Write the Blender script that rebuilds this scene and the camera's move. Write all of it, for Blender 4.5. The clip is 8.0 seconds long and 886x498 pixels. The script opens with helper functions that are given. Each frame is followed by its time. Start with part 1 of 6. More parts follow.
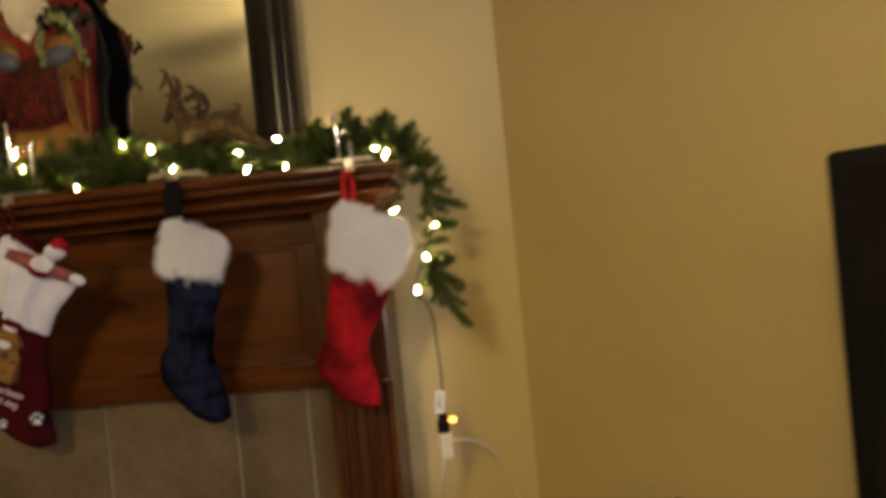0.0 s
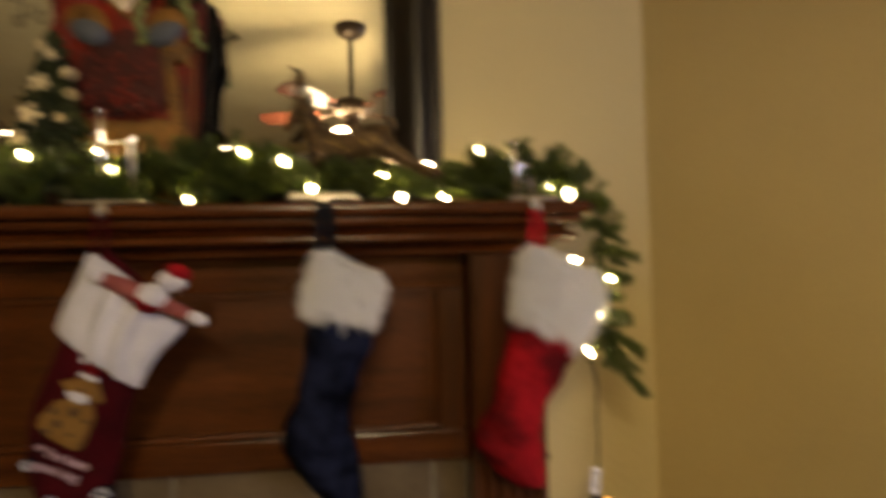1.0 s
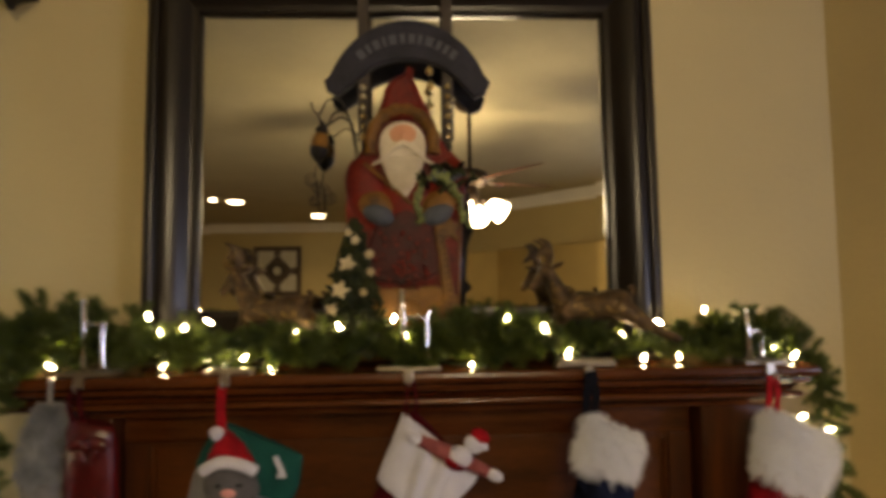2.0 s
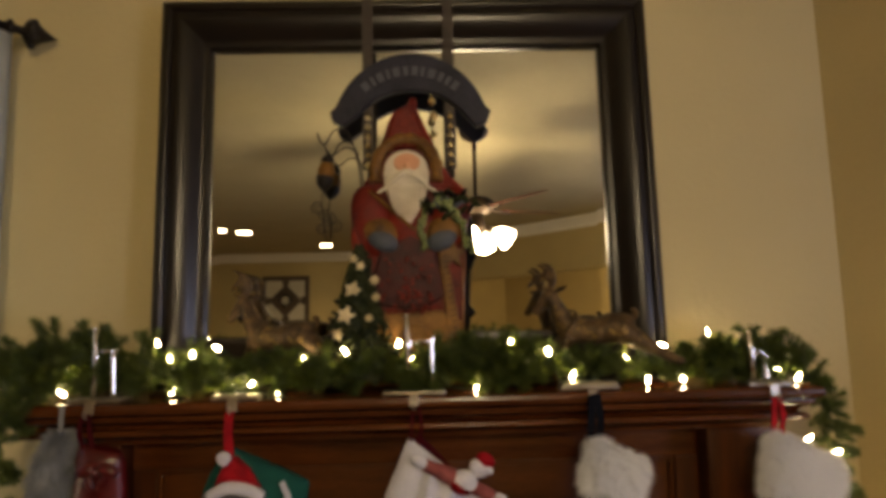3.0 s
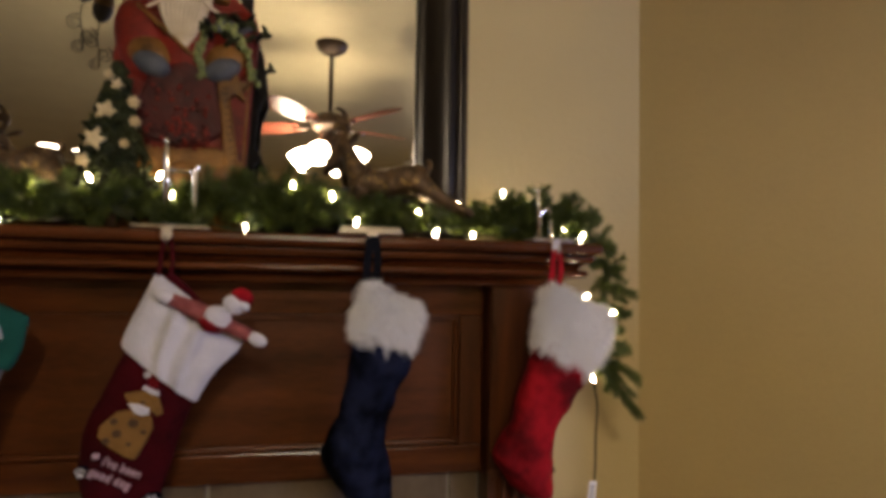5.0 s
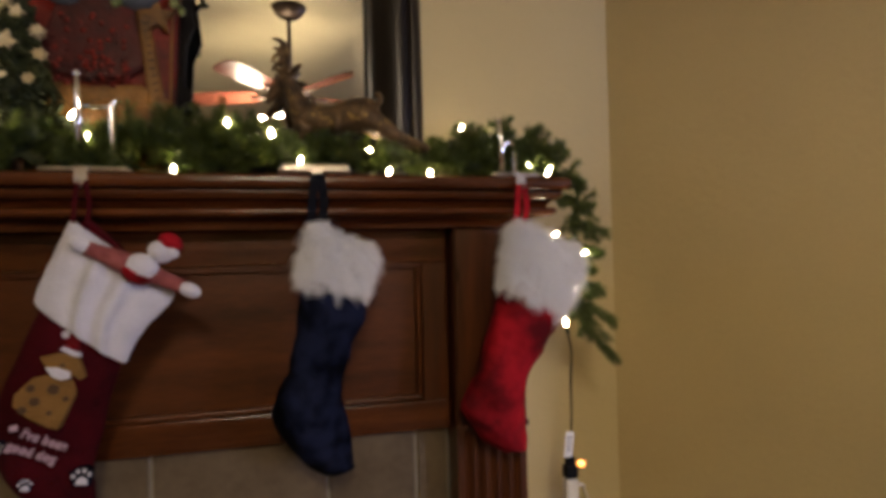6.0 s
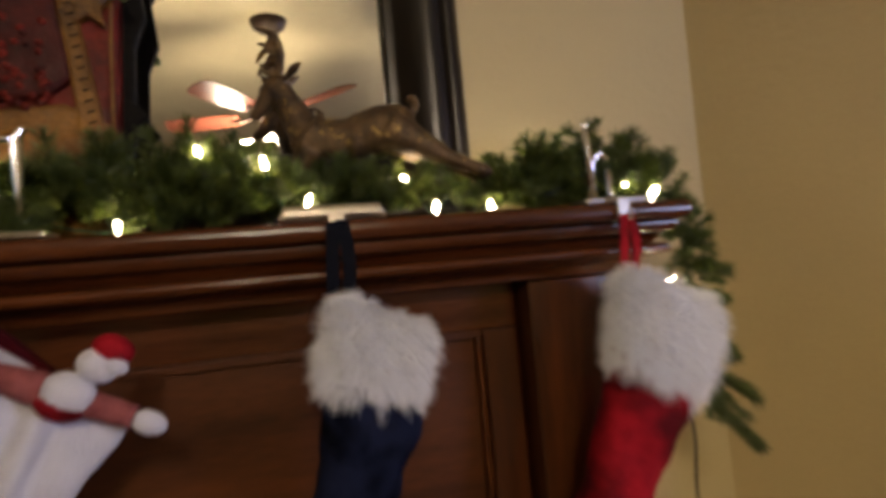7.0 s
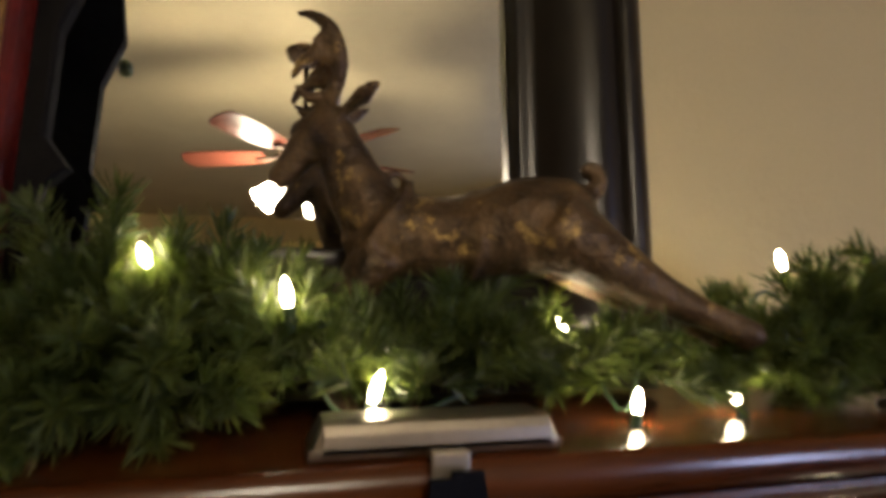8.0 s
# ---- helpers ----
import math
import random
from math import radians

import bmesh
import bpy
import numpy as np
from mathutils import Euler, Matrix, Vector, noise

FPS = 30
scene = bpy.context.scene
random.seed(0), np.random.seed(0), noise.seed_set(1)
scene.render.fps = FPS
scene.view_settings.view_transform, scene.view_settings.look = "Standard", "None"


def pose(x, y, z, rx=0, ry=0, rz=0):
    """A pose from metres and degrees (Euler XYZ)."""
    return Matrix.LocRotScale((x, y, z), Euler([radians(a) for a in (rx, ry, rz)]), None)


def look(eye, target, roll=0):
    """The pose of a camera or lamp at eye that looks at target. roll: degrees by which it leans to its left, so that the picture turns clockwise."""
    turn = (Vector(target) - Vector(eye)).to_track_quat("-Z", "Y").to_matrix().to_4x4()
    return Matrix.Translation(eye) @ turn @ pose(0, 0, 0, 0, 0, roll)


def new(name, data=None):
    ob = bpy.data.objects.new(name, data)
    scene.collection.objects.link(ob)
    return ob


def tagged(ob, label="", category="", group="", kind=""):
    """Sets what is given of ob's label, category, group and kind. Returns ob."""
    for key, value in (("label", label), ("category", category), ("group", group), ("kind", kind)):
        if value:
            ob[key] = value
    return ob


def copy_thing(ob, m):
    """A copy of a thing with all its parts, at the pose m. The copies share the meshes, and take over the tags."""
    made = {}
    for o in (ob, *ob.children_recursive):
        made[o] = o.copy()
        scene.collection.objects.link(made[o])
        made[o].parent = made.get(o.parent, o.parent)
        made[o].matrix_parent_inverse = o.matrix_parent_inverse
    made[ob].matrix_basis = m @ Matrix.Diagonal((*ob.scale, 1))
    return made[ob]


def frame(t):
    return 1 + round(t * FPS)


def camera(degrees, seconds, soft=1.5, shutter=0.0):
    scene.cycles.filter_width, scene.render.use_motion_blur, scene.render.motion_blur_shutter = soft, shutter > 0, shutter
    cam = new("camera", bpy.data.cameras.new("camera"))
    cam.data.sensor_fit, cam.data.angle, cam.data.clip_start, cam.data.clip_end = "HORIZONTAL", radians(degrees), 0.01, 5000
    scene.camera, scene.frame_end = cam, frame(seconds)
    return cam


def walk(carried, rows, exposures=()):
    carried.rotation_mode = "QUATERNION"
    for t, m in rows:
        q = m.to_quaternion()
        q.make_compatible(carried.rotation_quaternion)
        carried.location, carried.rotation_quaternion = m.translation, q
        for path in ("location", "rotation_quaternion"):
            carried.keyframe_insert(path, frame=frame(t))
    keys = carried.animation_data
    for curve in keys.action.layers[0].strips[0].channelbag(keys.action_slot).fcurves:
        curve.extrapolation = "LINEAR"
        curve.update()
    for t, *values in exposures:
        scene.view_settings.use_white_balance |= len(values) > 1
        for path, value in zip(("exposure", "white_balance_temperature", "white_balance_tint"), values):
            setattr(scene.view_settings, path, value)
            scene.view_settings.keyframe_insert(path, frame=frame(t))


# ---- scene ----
cam = camera(72.6, 8.0, soft=4.3, shutter=0.5)
PATH = [
    (0, (0.929, -1.209, 1.186), (0.84, 0.789, 1.17), -5.6),
    (0.3, (0.722, -1.134, 1.165), (0.812, 0.863, 1.1), -4.5),
    (0.5, (0.629, -1.085, 1.16), (0.825, 0.903, 1.076), -5.0),
    (0.8, (0.533, -1.021, 1.2), (0.862, 0.951, 1.16), -3.6),
    (1, (0.41, -1.02, 1.251), (0.665, 0.963, 1.322), -1.4),
    (1.2, (0.258, -1.077, 1.345), (0.384, 0.919, 1.374), -1.9),
    (1.5, (0.099, -1.147, 1.431), (0.262, 0.846, 1.49), -1.4),
    (1.8, (0.038, -1.169, 1.464), (0.203, 0.813, 1.668), 0.2),
    (2, (0.02, -1.179, 1.525), (0.096, 0.815, 1.663), -0.8),
    (2.2, (0.024, -1.199, 1.521), (0.056, 0.784, 1.776), -1.7),
    (3.5, (0.032, -1.201, 1.512), (0.106, 0.785, 1.733), -1.4),
    (4, (0.092, -1.181, 1.461), (0.216, 0.802, 1.685), -1.8),
    (4.2, (0.145, -1.171, 1.412), (0.323, 0.811, 1.613), -0.3),
    (4.5, (0.188, -1.149, 1.358), (0.519, 0.82, 1.484), -0.0),
    (4.8, (0.215, -1.125, 1.316), (0.616, 0.832, 1.414), 0.5),
    (5, (0.228, -1.108, 1.291), (0.669, 0.84, 1.394), 1.1),
    (5.2, (0.248, -1.086, 1.255), (0.66, 0.869, 1.362), 0.4),
    (6.3, (0.31, -0.975, 1.221), (0.843, 0.953, 1.241), -1.8),
    (6.5, (0.325, -0.924, 1.234), (0.808, 1.017, 1.266), -2.0),
    (6.8, (0.292, -0.787, 1.266), (0.835, 1.134, 1.386), -3.6),
    (7, (0.274, -0.676, 1.3), (0.818, 1.247, 1.38), -5.1),
    (7.3, (0.27, -0.51, 1.352), (0.914, 1.382, 1.441), -3.7),
    (7.5, (0.266, -0.393, 1.384), (0.865, 1.504, 1.593), -2.5),
    (7.7, (0.263, -0.323, 1.406), (0.811, 1.584, 1.653), -1.4),
    (8, (0.272, -0.273, 1.432), (0.774, 1.649, 1.666), -0.3),
]
EXPOSURES = [(0, 0.22, 8600, 8), (0.9, 0.1, 8400, 11), (1.5, -0.07, 8100, 12), (3.5, -0.14, 7700, 14), (4.5, -0.02, 7000, 18), (6.5, -0.02, 6600, 19), (7.5, 0.07, 6600, 18), (8, -0.06, 6450, 16)]
walk(cam, [(t, look(eye, target, roll)) for t, eye, target, roll in PATH], EXPOSURES)

# ---------------- world and light ----------------
CEIL = 2.80
WALL_Y = 0.25
SHELF = 1.37

world = bpy.data.worlds.new("dusk")
scene.world = world
world.use_nodes = True
wn = world.node_tree.nodes
sky = wn.new("ShaderNodeTexSky")
sky.sky_type = "NISHITA"
sky.sun_disc = False
sky.sun_elevation = radians(4)
sky.sun_rotation = radians(200)
world.node_tree.links.new(sky.outputs["Color"], wn["Background"].inputs["Color"])
wn["Background"].inputs["Strength"].default_value = 0.10

FAN = Vector((0.345, -2.20, CEIL))
BULB_GLOW = 138.0
SHADE_GLOW = 146.0
DOWNLIGHT_GLOW = 25.0


def lamp(name, kind, m, energy, colour, size=0.1, size_y=None, angle=None, blend=0.6):
    data = bpy.data.lights.new(name, kind)
    data.energy, data.color = energy, colour
    if kind == "AREA":
        data.shape, data.size, data.size_y = "RECTANGLE", size, size_y or size
    else:
        data.shadow_soft_size = size
    if kind == "SPOT":
        data.spot_size, data.spot_blend = radians(angle), blend
    ob = new(name, data)
    ob.matrix_world = m
    return ob


# daylight through the window beside the fireplace
lamp("window_daylight", "AREA", look((-1.60, -0.36, 1.50), (-0.8, -1.16, 1.35)), 8, (0.62, 0.78, 1.0), 0.95, 1.15)
# cool light for the blue glints, from an added, unseen glazed door
lamp("added_door_light", "AREA", look((3.60, -3.43, 1.10), (0.9, 0.2, 1.15)), 58, (0.56, 0.64, 1.0), 0.5, 1.1)
DOWNLIGHTS = [(-2.24, -5.82), (-1.43, -7.02), (-3.00, -4.72), (-3.88, -5.95), (-2.50, -5.64)]
for lx, ly in DOWNLIGHTS:
    lamp("downlight_beam", "SPOT", look((lx, ly, CEIL - 0.03), (lx, ly, 0)), 15, (1.0, 0.80, 0.52), 0.05, angle=120)
lamp("hall_light", "POINT", pose(3.3, -6.0, 2.55), 110, (1.0, 0.80, 0.50), 0.12)


# ---------------- materials ----------------
def surface(name, c1, c2, scale=8.0, rough=0.5, rough2=None, bump=0.0, bump_scale=120.0, metal=0.0, stretch=(1, 1, 1),
            fine=None, sheen=0.0, coat=0.0, vary=0.0, detail=5.0, span=(0.50, 0.95), spec=0.5):
    """Two colours mixed by noise at two scales, with fine relief."""
    m = bpy.data.materials.new(name)
    m.use_nodes = True
    t = m.node_tree
    b = t.nodes["Principled BSDF"]
    co = t.nodes.new("ShaderNodeTexCoord")
    mp = t.nodes.new("ShaderNodeMapping")
    mp.inputs["Scale"].default_value = stretch
    t.links.new(co.outputs["Object"], mp.inputs["Vector"])
    n1 = t.nodes.new("ShaderNodeTexNoise")
    n1.inputs["Scale"].default_value, n1.inputs["Detail"].default_value = scale, detail
    n2 = t.nodes.new("ShaderNodeTexNoise")
    n2.inputs["Scale"].default_value, n2.inputs["Detail"].default_value = fine or scale * 9, 3
    for n in (n1, n2):
        t.links.new(mp.outputs["Vector"], n.inputs["Vector"])
    add = t.nodes.new("ShaderNodeMath")
    add.operation = "MULTIPLY_ADD"
    add.inputs[1].default_value = 0.45
    t.links.new(n2.outputs["Fac"], add.inputs[0])
    t.links.new(n1.outputs["Fac"], add.inputs[2])
    rng = t.nodes.new("ShaderNodeMapRange")
    rng.inputs[1].default_value, rng.inputs[2].default_value = span
    t.links.new(add.outputs[0], rng.inputs[0])
    mix = t.nodes.new("ShaderNodeMix")
    mix.data_type = "RGBA"
    mix.inputs["A"].default_value, mix.inputs["B"].default_value = (*c1, 1), (*c2, 1)
    t.links.new(rng.outputs[0], mix.inputs["Factor"])
    last = mix.outputs["Result"]
    if vary:
        info = t.nodes.new("ShaderNodeObjectInfo")
        geo = t.nodes.new("ShaderNodeNewGeometry")
        s = t.nodes.new("ShaderNodeMath")
        s.operation = "ADD"
        t.links.new(info.outputs["Random"], s.inputs[0])
        t.links.new(geo.outputs["Random Per Island"], s.inputs[1])
        r2 = t.nodes.new("ShaderNodeMapRange")
        r2.inputs[2].default_value = 2.0
        r2.inputs[3].default_value, r2.inputs[4].default_value = 1 - vary, 1 + vary
        t.links.new(s.outputs[0], r2.inputs[0])
        hsv = t.nodes.new("ShaderNodeHueSaturation")
        t.links.new(r2.outputs[0], hsv.inputs["Value"])
        t.links.new(last, hsv.inputs["Color"])
        last = hsv.outputs["Color"]
    t.links.new(last, b.inputs["Base Color"])
    rr = t.nodes.new("ShaderNodeMapRange")
    rr.inputs[3].default_value, rr.inputs[4].default_value = rough, rough2 if rough2 is not None else min(1, rough + 0.12)
    t.links.new(n1.outputs["Fac"], rr.inputs[0])
    t.links.new(rr.outputs[0], b.inputs["Roughness"])
    b.inputs["Metallic"].default_value = metal
    b.inputs["Specular IOR Level"].default_value = spec
    b.inputs["Sheen Weight"].default_value = sheen
    b.inputs["Coat Weight"].default_value = coat
    b.inputs["Coat Roughness"].default_value = 0.12
    if bump:
        n3 = t.nodes.new("ShaderNodeTexNoise")
        n3.inputs["Scale"].default_value, n3.inputs["Detail"].default_value = bump_scale, 4
        t.links.new(mp.outputs["Vector"], n3.inputs["Vector"])
        bp = t.nodes.new("ShaderNodeBump")
        bp.inputs["Strength"].default_value, bp.inputs["Distance"].default_value = bump, 0.004
        t.links.new(n3.outputs["Fac"], bp.inputs["Height"])
        t.links.new(bp.outputs["Normal"], b.inputs["Normal"])
    return m


def fleck(m, colour, scale, low, high):
    """Worn spots of another colour, crumbled by a finer grain."""
    t = m.node_tree
    b = t.nodes["Principled BSDF"]
    old = b.inputs["Base Color"].links[0].from_socket
    co = t.nodes.new("ShaderNodeTexCoord")
    n1 = t.nodes.new("ShaderNodeTexNoise")
    n1.inputs["Scale"].default_value, n1.inputs["Detail"].default_value, n1.inputs["Roughness"].default_value = scale, 6, 0.72
    t.links.new(co.outputs["Object"], n1.inputs["Vector"])
    rng = t.nodes.new("ShaderNodeMapRange")
    rng.inputs[1].default_value, rng.inputs[2].default_value = low, high
    t.links.new(n1.outputs["Fac"], rng.inputs[0])
    mix = t.nodes.new("ShaderNodeMix")
    mix.data_type = "RGBA"
    mix.inputs["B"].default_value = (*colour, 1)
    t.links.new(old, mix.inputs["A"])
    t.links.new(rng.outputs[0], mix.inputs["Factor"])
    t.links.new(mix.outputs["Result"], b.inputs["Base Color"])


def glow(name, colour, strength):
    m = bpy.data.materials.new(name)
    m.use_nodes = True
    b = m.node_tree.nodes["Principled BSDF"]
    b.inputs["Base Color"].default_value = (0.8, 0.8, 0.75, 1)
    b.inputs["Emission Color"].default_value = (*colour, 1)
    b.inputs["Emission Strength"].default_value = strength
    return m


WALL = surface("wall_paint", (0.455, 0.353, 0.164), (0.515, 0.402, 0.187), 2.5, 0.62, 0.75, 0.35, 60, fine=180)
# breast wall toned paler and less yellow than the other walls
WALL_PALE = surface("breast_wall_tone", (0.515, 0.422, 0.217), (0.565, 0.464, 0.243), 2.5, 0.62, 0.75, 0.35, 60, fine=180)
CEILING = surface("ceiling_paint", (0.42, 0.37, 0.235), (0.47, 0.41, 0.26), 3, 0.8, 0.9, 0.3, 50)
TRIM = surface("white_trim", (0.78, 0.75, 0.68), (0.84, 0.81, 0.74), 6, 0.4, 0.5, 0.05)
FLOOR = surface("floor_carpet", (0.15, 0.11, 0.07), (0.21, 0.155, 0.10), 6, 0.9, 1.0, 0.8, 300)
WOOD = surface("cherry_wood", (0.034, 0.0082, 0.0022), (0.100, 0.0270, 0.0062), 3.2, 0.17, 0.28, 0.03, 40, stretch=(1.2, 14, 14), fine=26)
WOOD_UP = surface("cherry_wood_upright", (0.032, 0.0084, 0.0024), (0.090, 0.0258, 0.0068), 3.2, 0.24, 0.36, 0.03, 40, stretch=(14, 14, 1.2), fine=26, coat=0.15)
PANEL = surface("cherry_panel", (0.038, 0.0098, 0.0020), (0.108, 0.0300, 0.0055), 2.6, 0.32, 0.44, 0.04, 40, stretch=(1.3, 12, 9), fine=26)
TILE = surface("stone_tile", (0.072, 0.051, 0.030), (0.142, 0.105, 0.064), 7, 0.28, 0.50, 0.22, 55, vary=0.14)
GROUT = surface("grout", (0.20, 0.18, 0.145), (0.27, 0.245, 0.20), 40, 0.85, 0.95, 0.5, 300)
SOOT = surface("firebox_metal", (0.012, 0.011, 0.010), (0.03, 0.028, 0.025), 10, 0.6, 0.8, 0.3)
ESPRESSO = surface("espresso_wood", (0.0045, 0.0028, 0.0022), (0.010, 0.0062, 0.0048), 5, 0.26, 0.33, 0.012, 30)
NICKEL = surface("brushed_nickel", (0.38, 0.34, 0.28), (0.48, 0.44, 0.37), 20, 0.28, 0.42, 0.05, 200, metal=1.0)
ESPRESSO.node_tree.nodes["Principled BSDF"].inputs["Specular IOR Level"].default_value = 0.4
CHROME = surface("chrome", (0.80, 0.80, 0.82), (0.88, 0.88, 0.90), 12, 0.07, 0.14, metal=1.0)
IRON = surface("black_iron", (0.012, 0.010, 0.009), (0.03, 0.024, 0.02), 30, 0.45, 0.6, 0.3, 150, metal=0.6)
BRONZE = surface("fan_bronze", (0.035, 0.022, 0.015), (0.07, 0.045, 0.03), 12, 0.35, 0.5, 0.1, metal=0.6)
BLADE = surface("fan_blade_wood", (0.085, 0.024, 0.014), (0.15, 0.045, 0.028), 3, 0.18, 0.30, 0.1, 60, stretch=(1, 8, 8))
NEEDLE = surface("pine_needle", (0.018, 0.036, 0.009), (0.102, 0.130, 0.030), 22, 0.40, 0.55, vary=0.50)
nt = NEEDLE.node_tree
leafy = nt.nodes.new("ShaderNodeBsdfTranslucent")
leafy.inputs["Color"].default_value = (0.17, 0.23, 0.042, 1)
half = nt.nodes.new("ShaderNodeMixShader")
half.inputs[0].default_value = 0.30
nt.links.new(nt.nodes["Principled BSDF"].outputs[0], half.inputs[1])
nt.links.new(leafy.outputs[0], half.inputs[2])
nt.links.new(half.outputs[0], nt.nodes["Material Output"].inputs["Surface"])
TWIG = surface("pine_twig", (0.022, 0.045, 0.014), (0.06, 0.075, 0.03), 30, 0.7, 0.8, 0.4)
CABLE = surface("green_cable", (0.012, 0.03, 0.012), (0.02, 0.05, 0.02), 30, 0.4, 0.5)
CABLE_BROWN = surface("brown_cable", (0.035, 0.028, 0.016), (0.06, 0.045, 0.025), 30, 0.4, 0.5)
CABLE_WHITE = surface("white_cable", (0.62, 0.58, 0.48), (0.70, 0.66, 0.56), 30, 0.4, 0.5)
# white fur with dimming painted into its grey-blue colour
DIM_WHITE_FUR = surface("dim_white_fur", (0.17, 0.18, 0.20), (0.26, 0.275, 0.30), 30, 0.8, 0.95, vary=0.08)
SHEER = surface("sheer_curtain", (0.62, 0.65, 0.68), (0.70, 0.73, 0.76), 6, 0.8, 0.9, 0.2, 300)
sn = SHEER.node_tree
veil = sn.nodes.new("ShaderNodeBsdfTranslucent")
veil.inputs["Color"].default_value = (0.72, 0.76, 0.80, 1)
veil_mix = sn.nodes.new("ShaderNodeMixShader")
veil_mix.inputs[0].default_value = 0.6
sn.links.new(sn.nodes["Principled BSDF"].outputs[0], veil_mix.inputs[1])
sn.links.new(veil.outputs[0], veil_mix.inputs[2])
sn.links.new(veil_mix.outputs[0], sn.nodes["Material Output"].inputs["Surface"])
PAPER = surface("paper_tag", (0.72, 0.72, 0.72), (0.80, 0.80, 0.80), 30, 0.7, 0.8)
BLACK_PLASTIC = surface("black_plastic", (0.005, 0.005, 0.0055), (0.009, 0.009, 0.010), 20, 0.5, 0.5, 0.05)
for dull in (BLACK_PLASTIC,):
    dull.node_tree.nodes["Principled BSDF"].inputs["Specular IOR Level"].default_value = 0.08
SCREEN = surface("dark_screen", (0.004, 0.004, 0.005), (0.006, 0.006, 0.008), 5, 0.08, 0.14)
RED_PLUSH = surface("red_plush", (0.085, 0.0012, 0.003), (0.37, 0.008, 0.016), 12, 0.75, 0.9, 0.45, 110, fine=34, detail=2.0, span=(0.56, 0.90), spec=0.15)
NAVY_PLUSH = surface("navy_plush", (0.0006, 0.0009, 0.0030), (0.010, 0.0135, 0.034), 16, 0.75, 0.9, 0.45, 110, fine=44, detail=2.0, span=(0.62, 0.90), spec=0.06)
NAVY_STRAP = surface("navy_strap", (0.0008, 0.001, 0.0022), (0.003, 0.004, 0.009), 20, 0.7, 0.8, 0.4, 200, spec=0.1)
WINE_FELT = surface("wine_felt", (0.024, 0.0008, 0.0024), (0.062, 0.0022, 0.0055), 14, 0.85, 0.95, 0.6, 220, spec=0.12)
RED_SATIN = surface("red_satin", (0.038, 0.0008, 0.0015), (0.105, 0.002, 0.004), 12, 0.28, 0.42, 0.5, 40)
FUR = surface("white_fur", (0.93, 0.94, 0.97), (0.96, 0.97, 0.99), 30, 0.8, 0.95, vary=0.03)
ft = FUR.node_tree
thin = ft.nodes.new("ShaderNodeBsdfTranslucent")
thin.inputs["Color"].default_value = (0.96, 0.96, 0.97, 1)
blend = ft.nodes.new("ShaderNodeMixShader")
blend.inputs[0].default_value = 0.42
ft.links.new(ft.nodes["Principled BSDF"].outputs[0], blend.inputs[1])
ft.links.new(thin.outputs[0], blend.inputs[2])
ft.links.new(blend.outputs[0], ft.nodes["Material Output"].inputs["Surface"])
FLEECE = surface("white_fleece", (0.51, 0.51, 0.58), (0.61, 0.61, 0.68), 30, 0.9, 1.0, 0.8, 260, sheen=0.3)
GREY_FELT = surface("grey_felt", (0.13, 0.13, 0.135), (0.20, 0.20, 0.205), 25, 0.9, 1.0, 0.7, 240, sheen=0.1, spec=0.2)
DARK_GREY_FELT = surface("dark_grey_felt", (0.075, 0.072, 0.075), (0.12, 0.115, 0.12), 25, 0.9, 1.0, 0.7, 240, spec=0.2)
TEAL_FELT = surface("teal_felt", (0.003, 0.045, 0.038), (0.007, 0.075, 0.060), 25, 0.9, 1.0, 0.6, 240, spec=0.2)
GREEN_FELT = surface("green_felt", (0.014, 0.030, 0.016), (0.028, 0.050, 0.027), 25, 0.9, 1.0, 0.8, 200, spec=0.2)
TAN_FELT = surface("tan_felt", (0.16, 0.082, 0.022), (0.23, 0.125, 0.036), 25, 0.9, 1.0, 0.6, 240, spec=0.2)
BROWN_FELT = surface("brown_felt", (0.05, 0.025, 0.010), (0.08, 0.04, 0.016), 25, 0.9, 1.0, 0.6, 240)
PINK_FELT = surface("pink_felt", (0.55, 0.22, 0.20), (0.65, 0.30, 0.27), 25, 0.9, 1.0)
PLAID = surface("striped_knit", (0.16, 0.030, 0.032), (0.30, 0.085, 0.080), 70, 0.9, 1.0, 0.8, 200)
THREAD = surface("pale_thread", (0.36, 0.24, 0.29), (0.46, 0.32, 0.38), 40, 0.8, 0.9)
PEWTER = surface("weathered_bronze", (0.026, 0.015, 0.008), (0.150, 0.090, 0.038), 44, 0.34, 0.60, 0.8, 140, metal=0.4)
fleck(PEWTER, (0.50, 0.33, 0.10), 30, 0.57, 0.68)
S_RED = surface("carved_red", (0.040, 0.003, 0.002), (0.185, 0.015, 0.008), 14, 0.38, 0.60, 0.8, 60, spec=0.2)
S_DEEP = surface("carved_deep_red", (0.014, 0.0015, 0.0015), (0.072, 0.007, 0.006), 26, 0.36, 0.58, 0.8, 60, spec=0.2)
S_GOLD = surface("carved_gold", (0.045, 0.019, 0.004), (0.24, 0.112, 0.022), 20, 0.36, 0.58, 0.8, 70, spec=0.25)
S_CREAM = surface("carved_cream", (0.52, 0.44, 0.30), (0.68, 0.60, 0.44), 26, 0.55, 0.75, 0.8, 80)
S_SKIN = surface("carved_pink", (0.55, 0.24, 0.12), (0.66, 0.33, 0.18), 26, 0.55, 0.7, 0.4, 80)
S_SLATE = surface("carved_slate", (0.035, 0.042, 0.055), (0.075, 0.085, 0.10), 26, 0.5, 0.7, 0.6, 80)
S_GREEN = surface("carved_green", (0.004, 0.008, 0.003), (0.030, 0.036, 0.012), 24, 0.5, 0.7, 1.0, 80, spec=0.15)
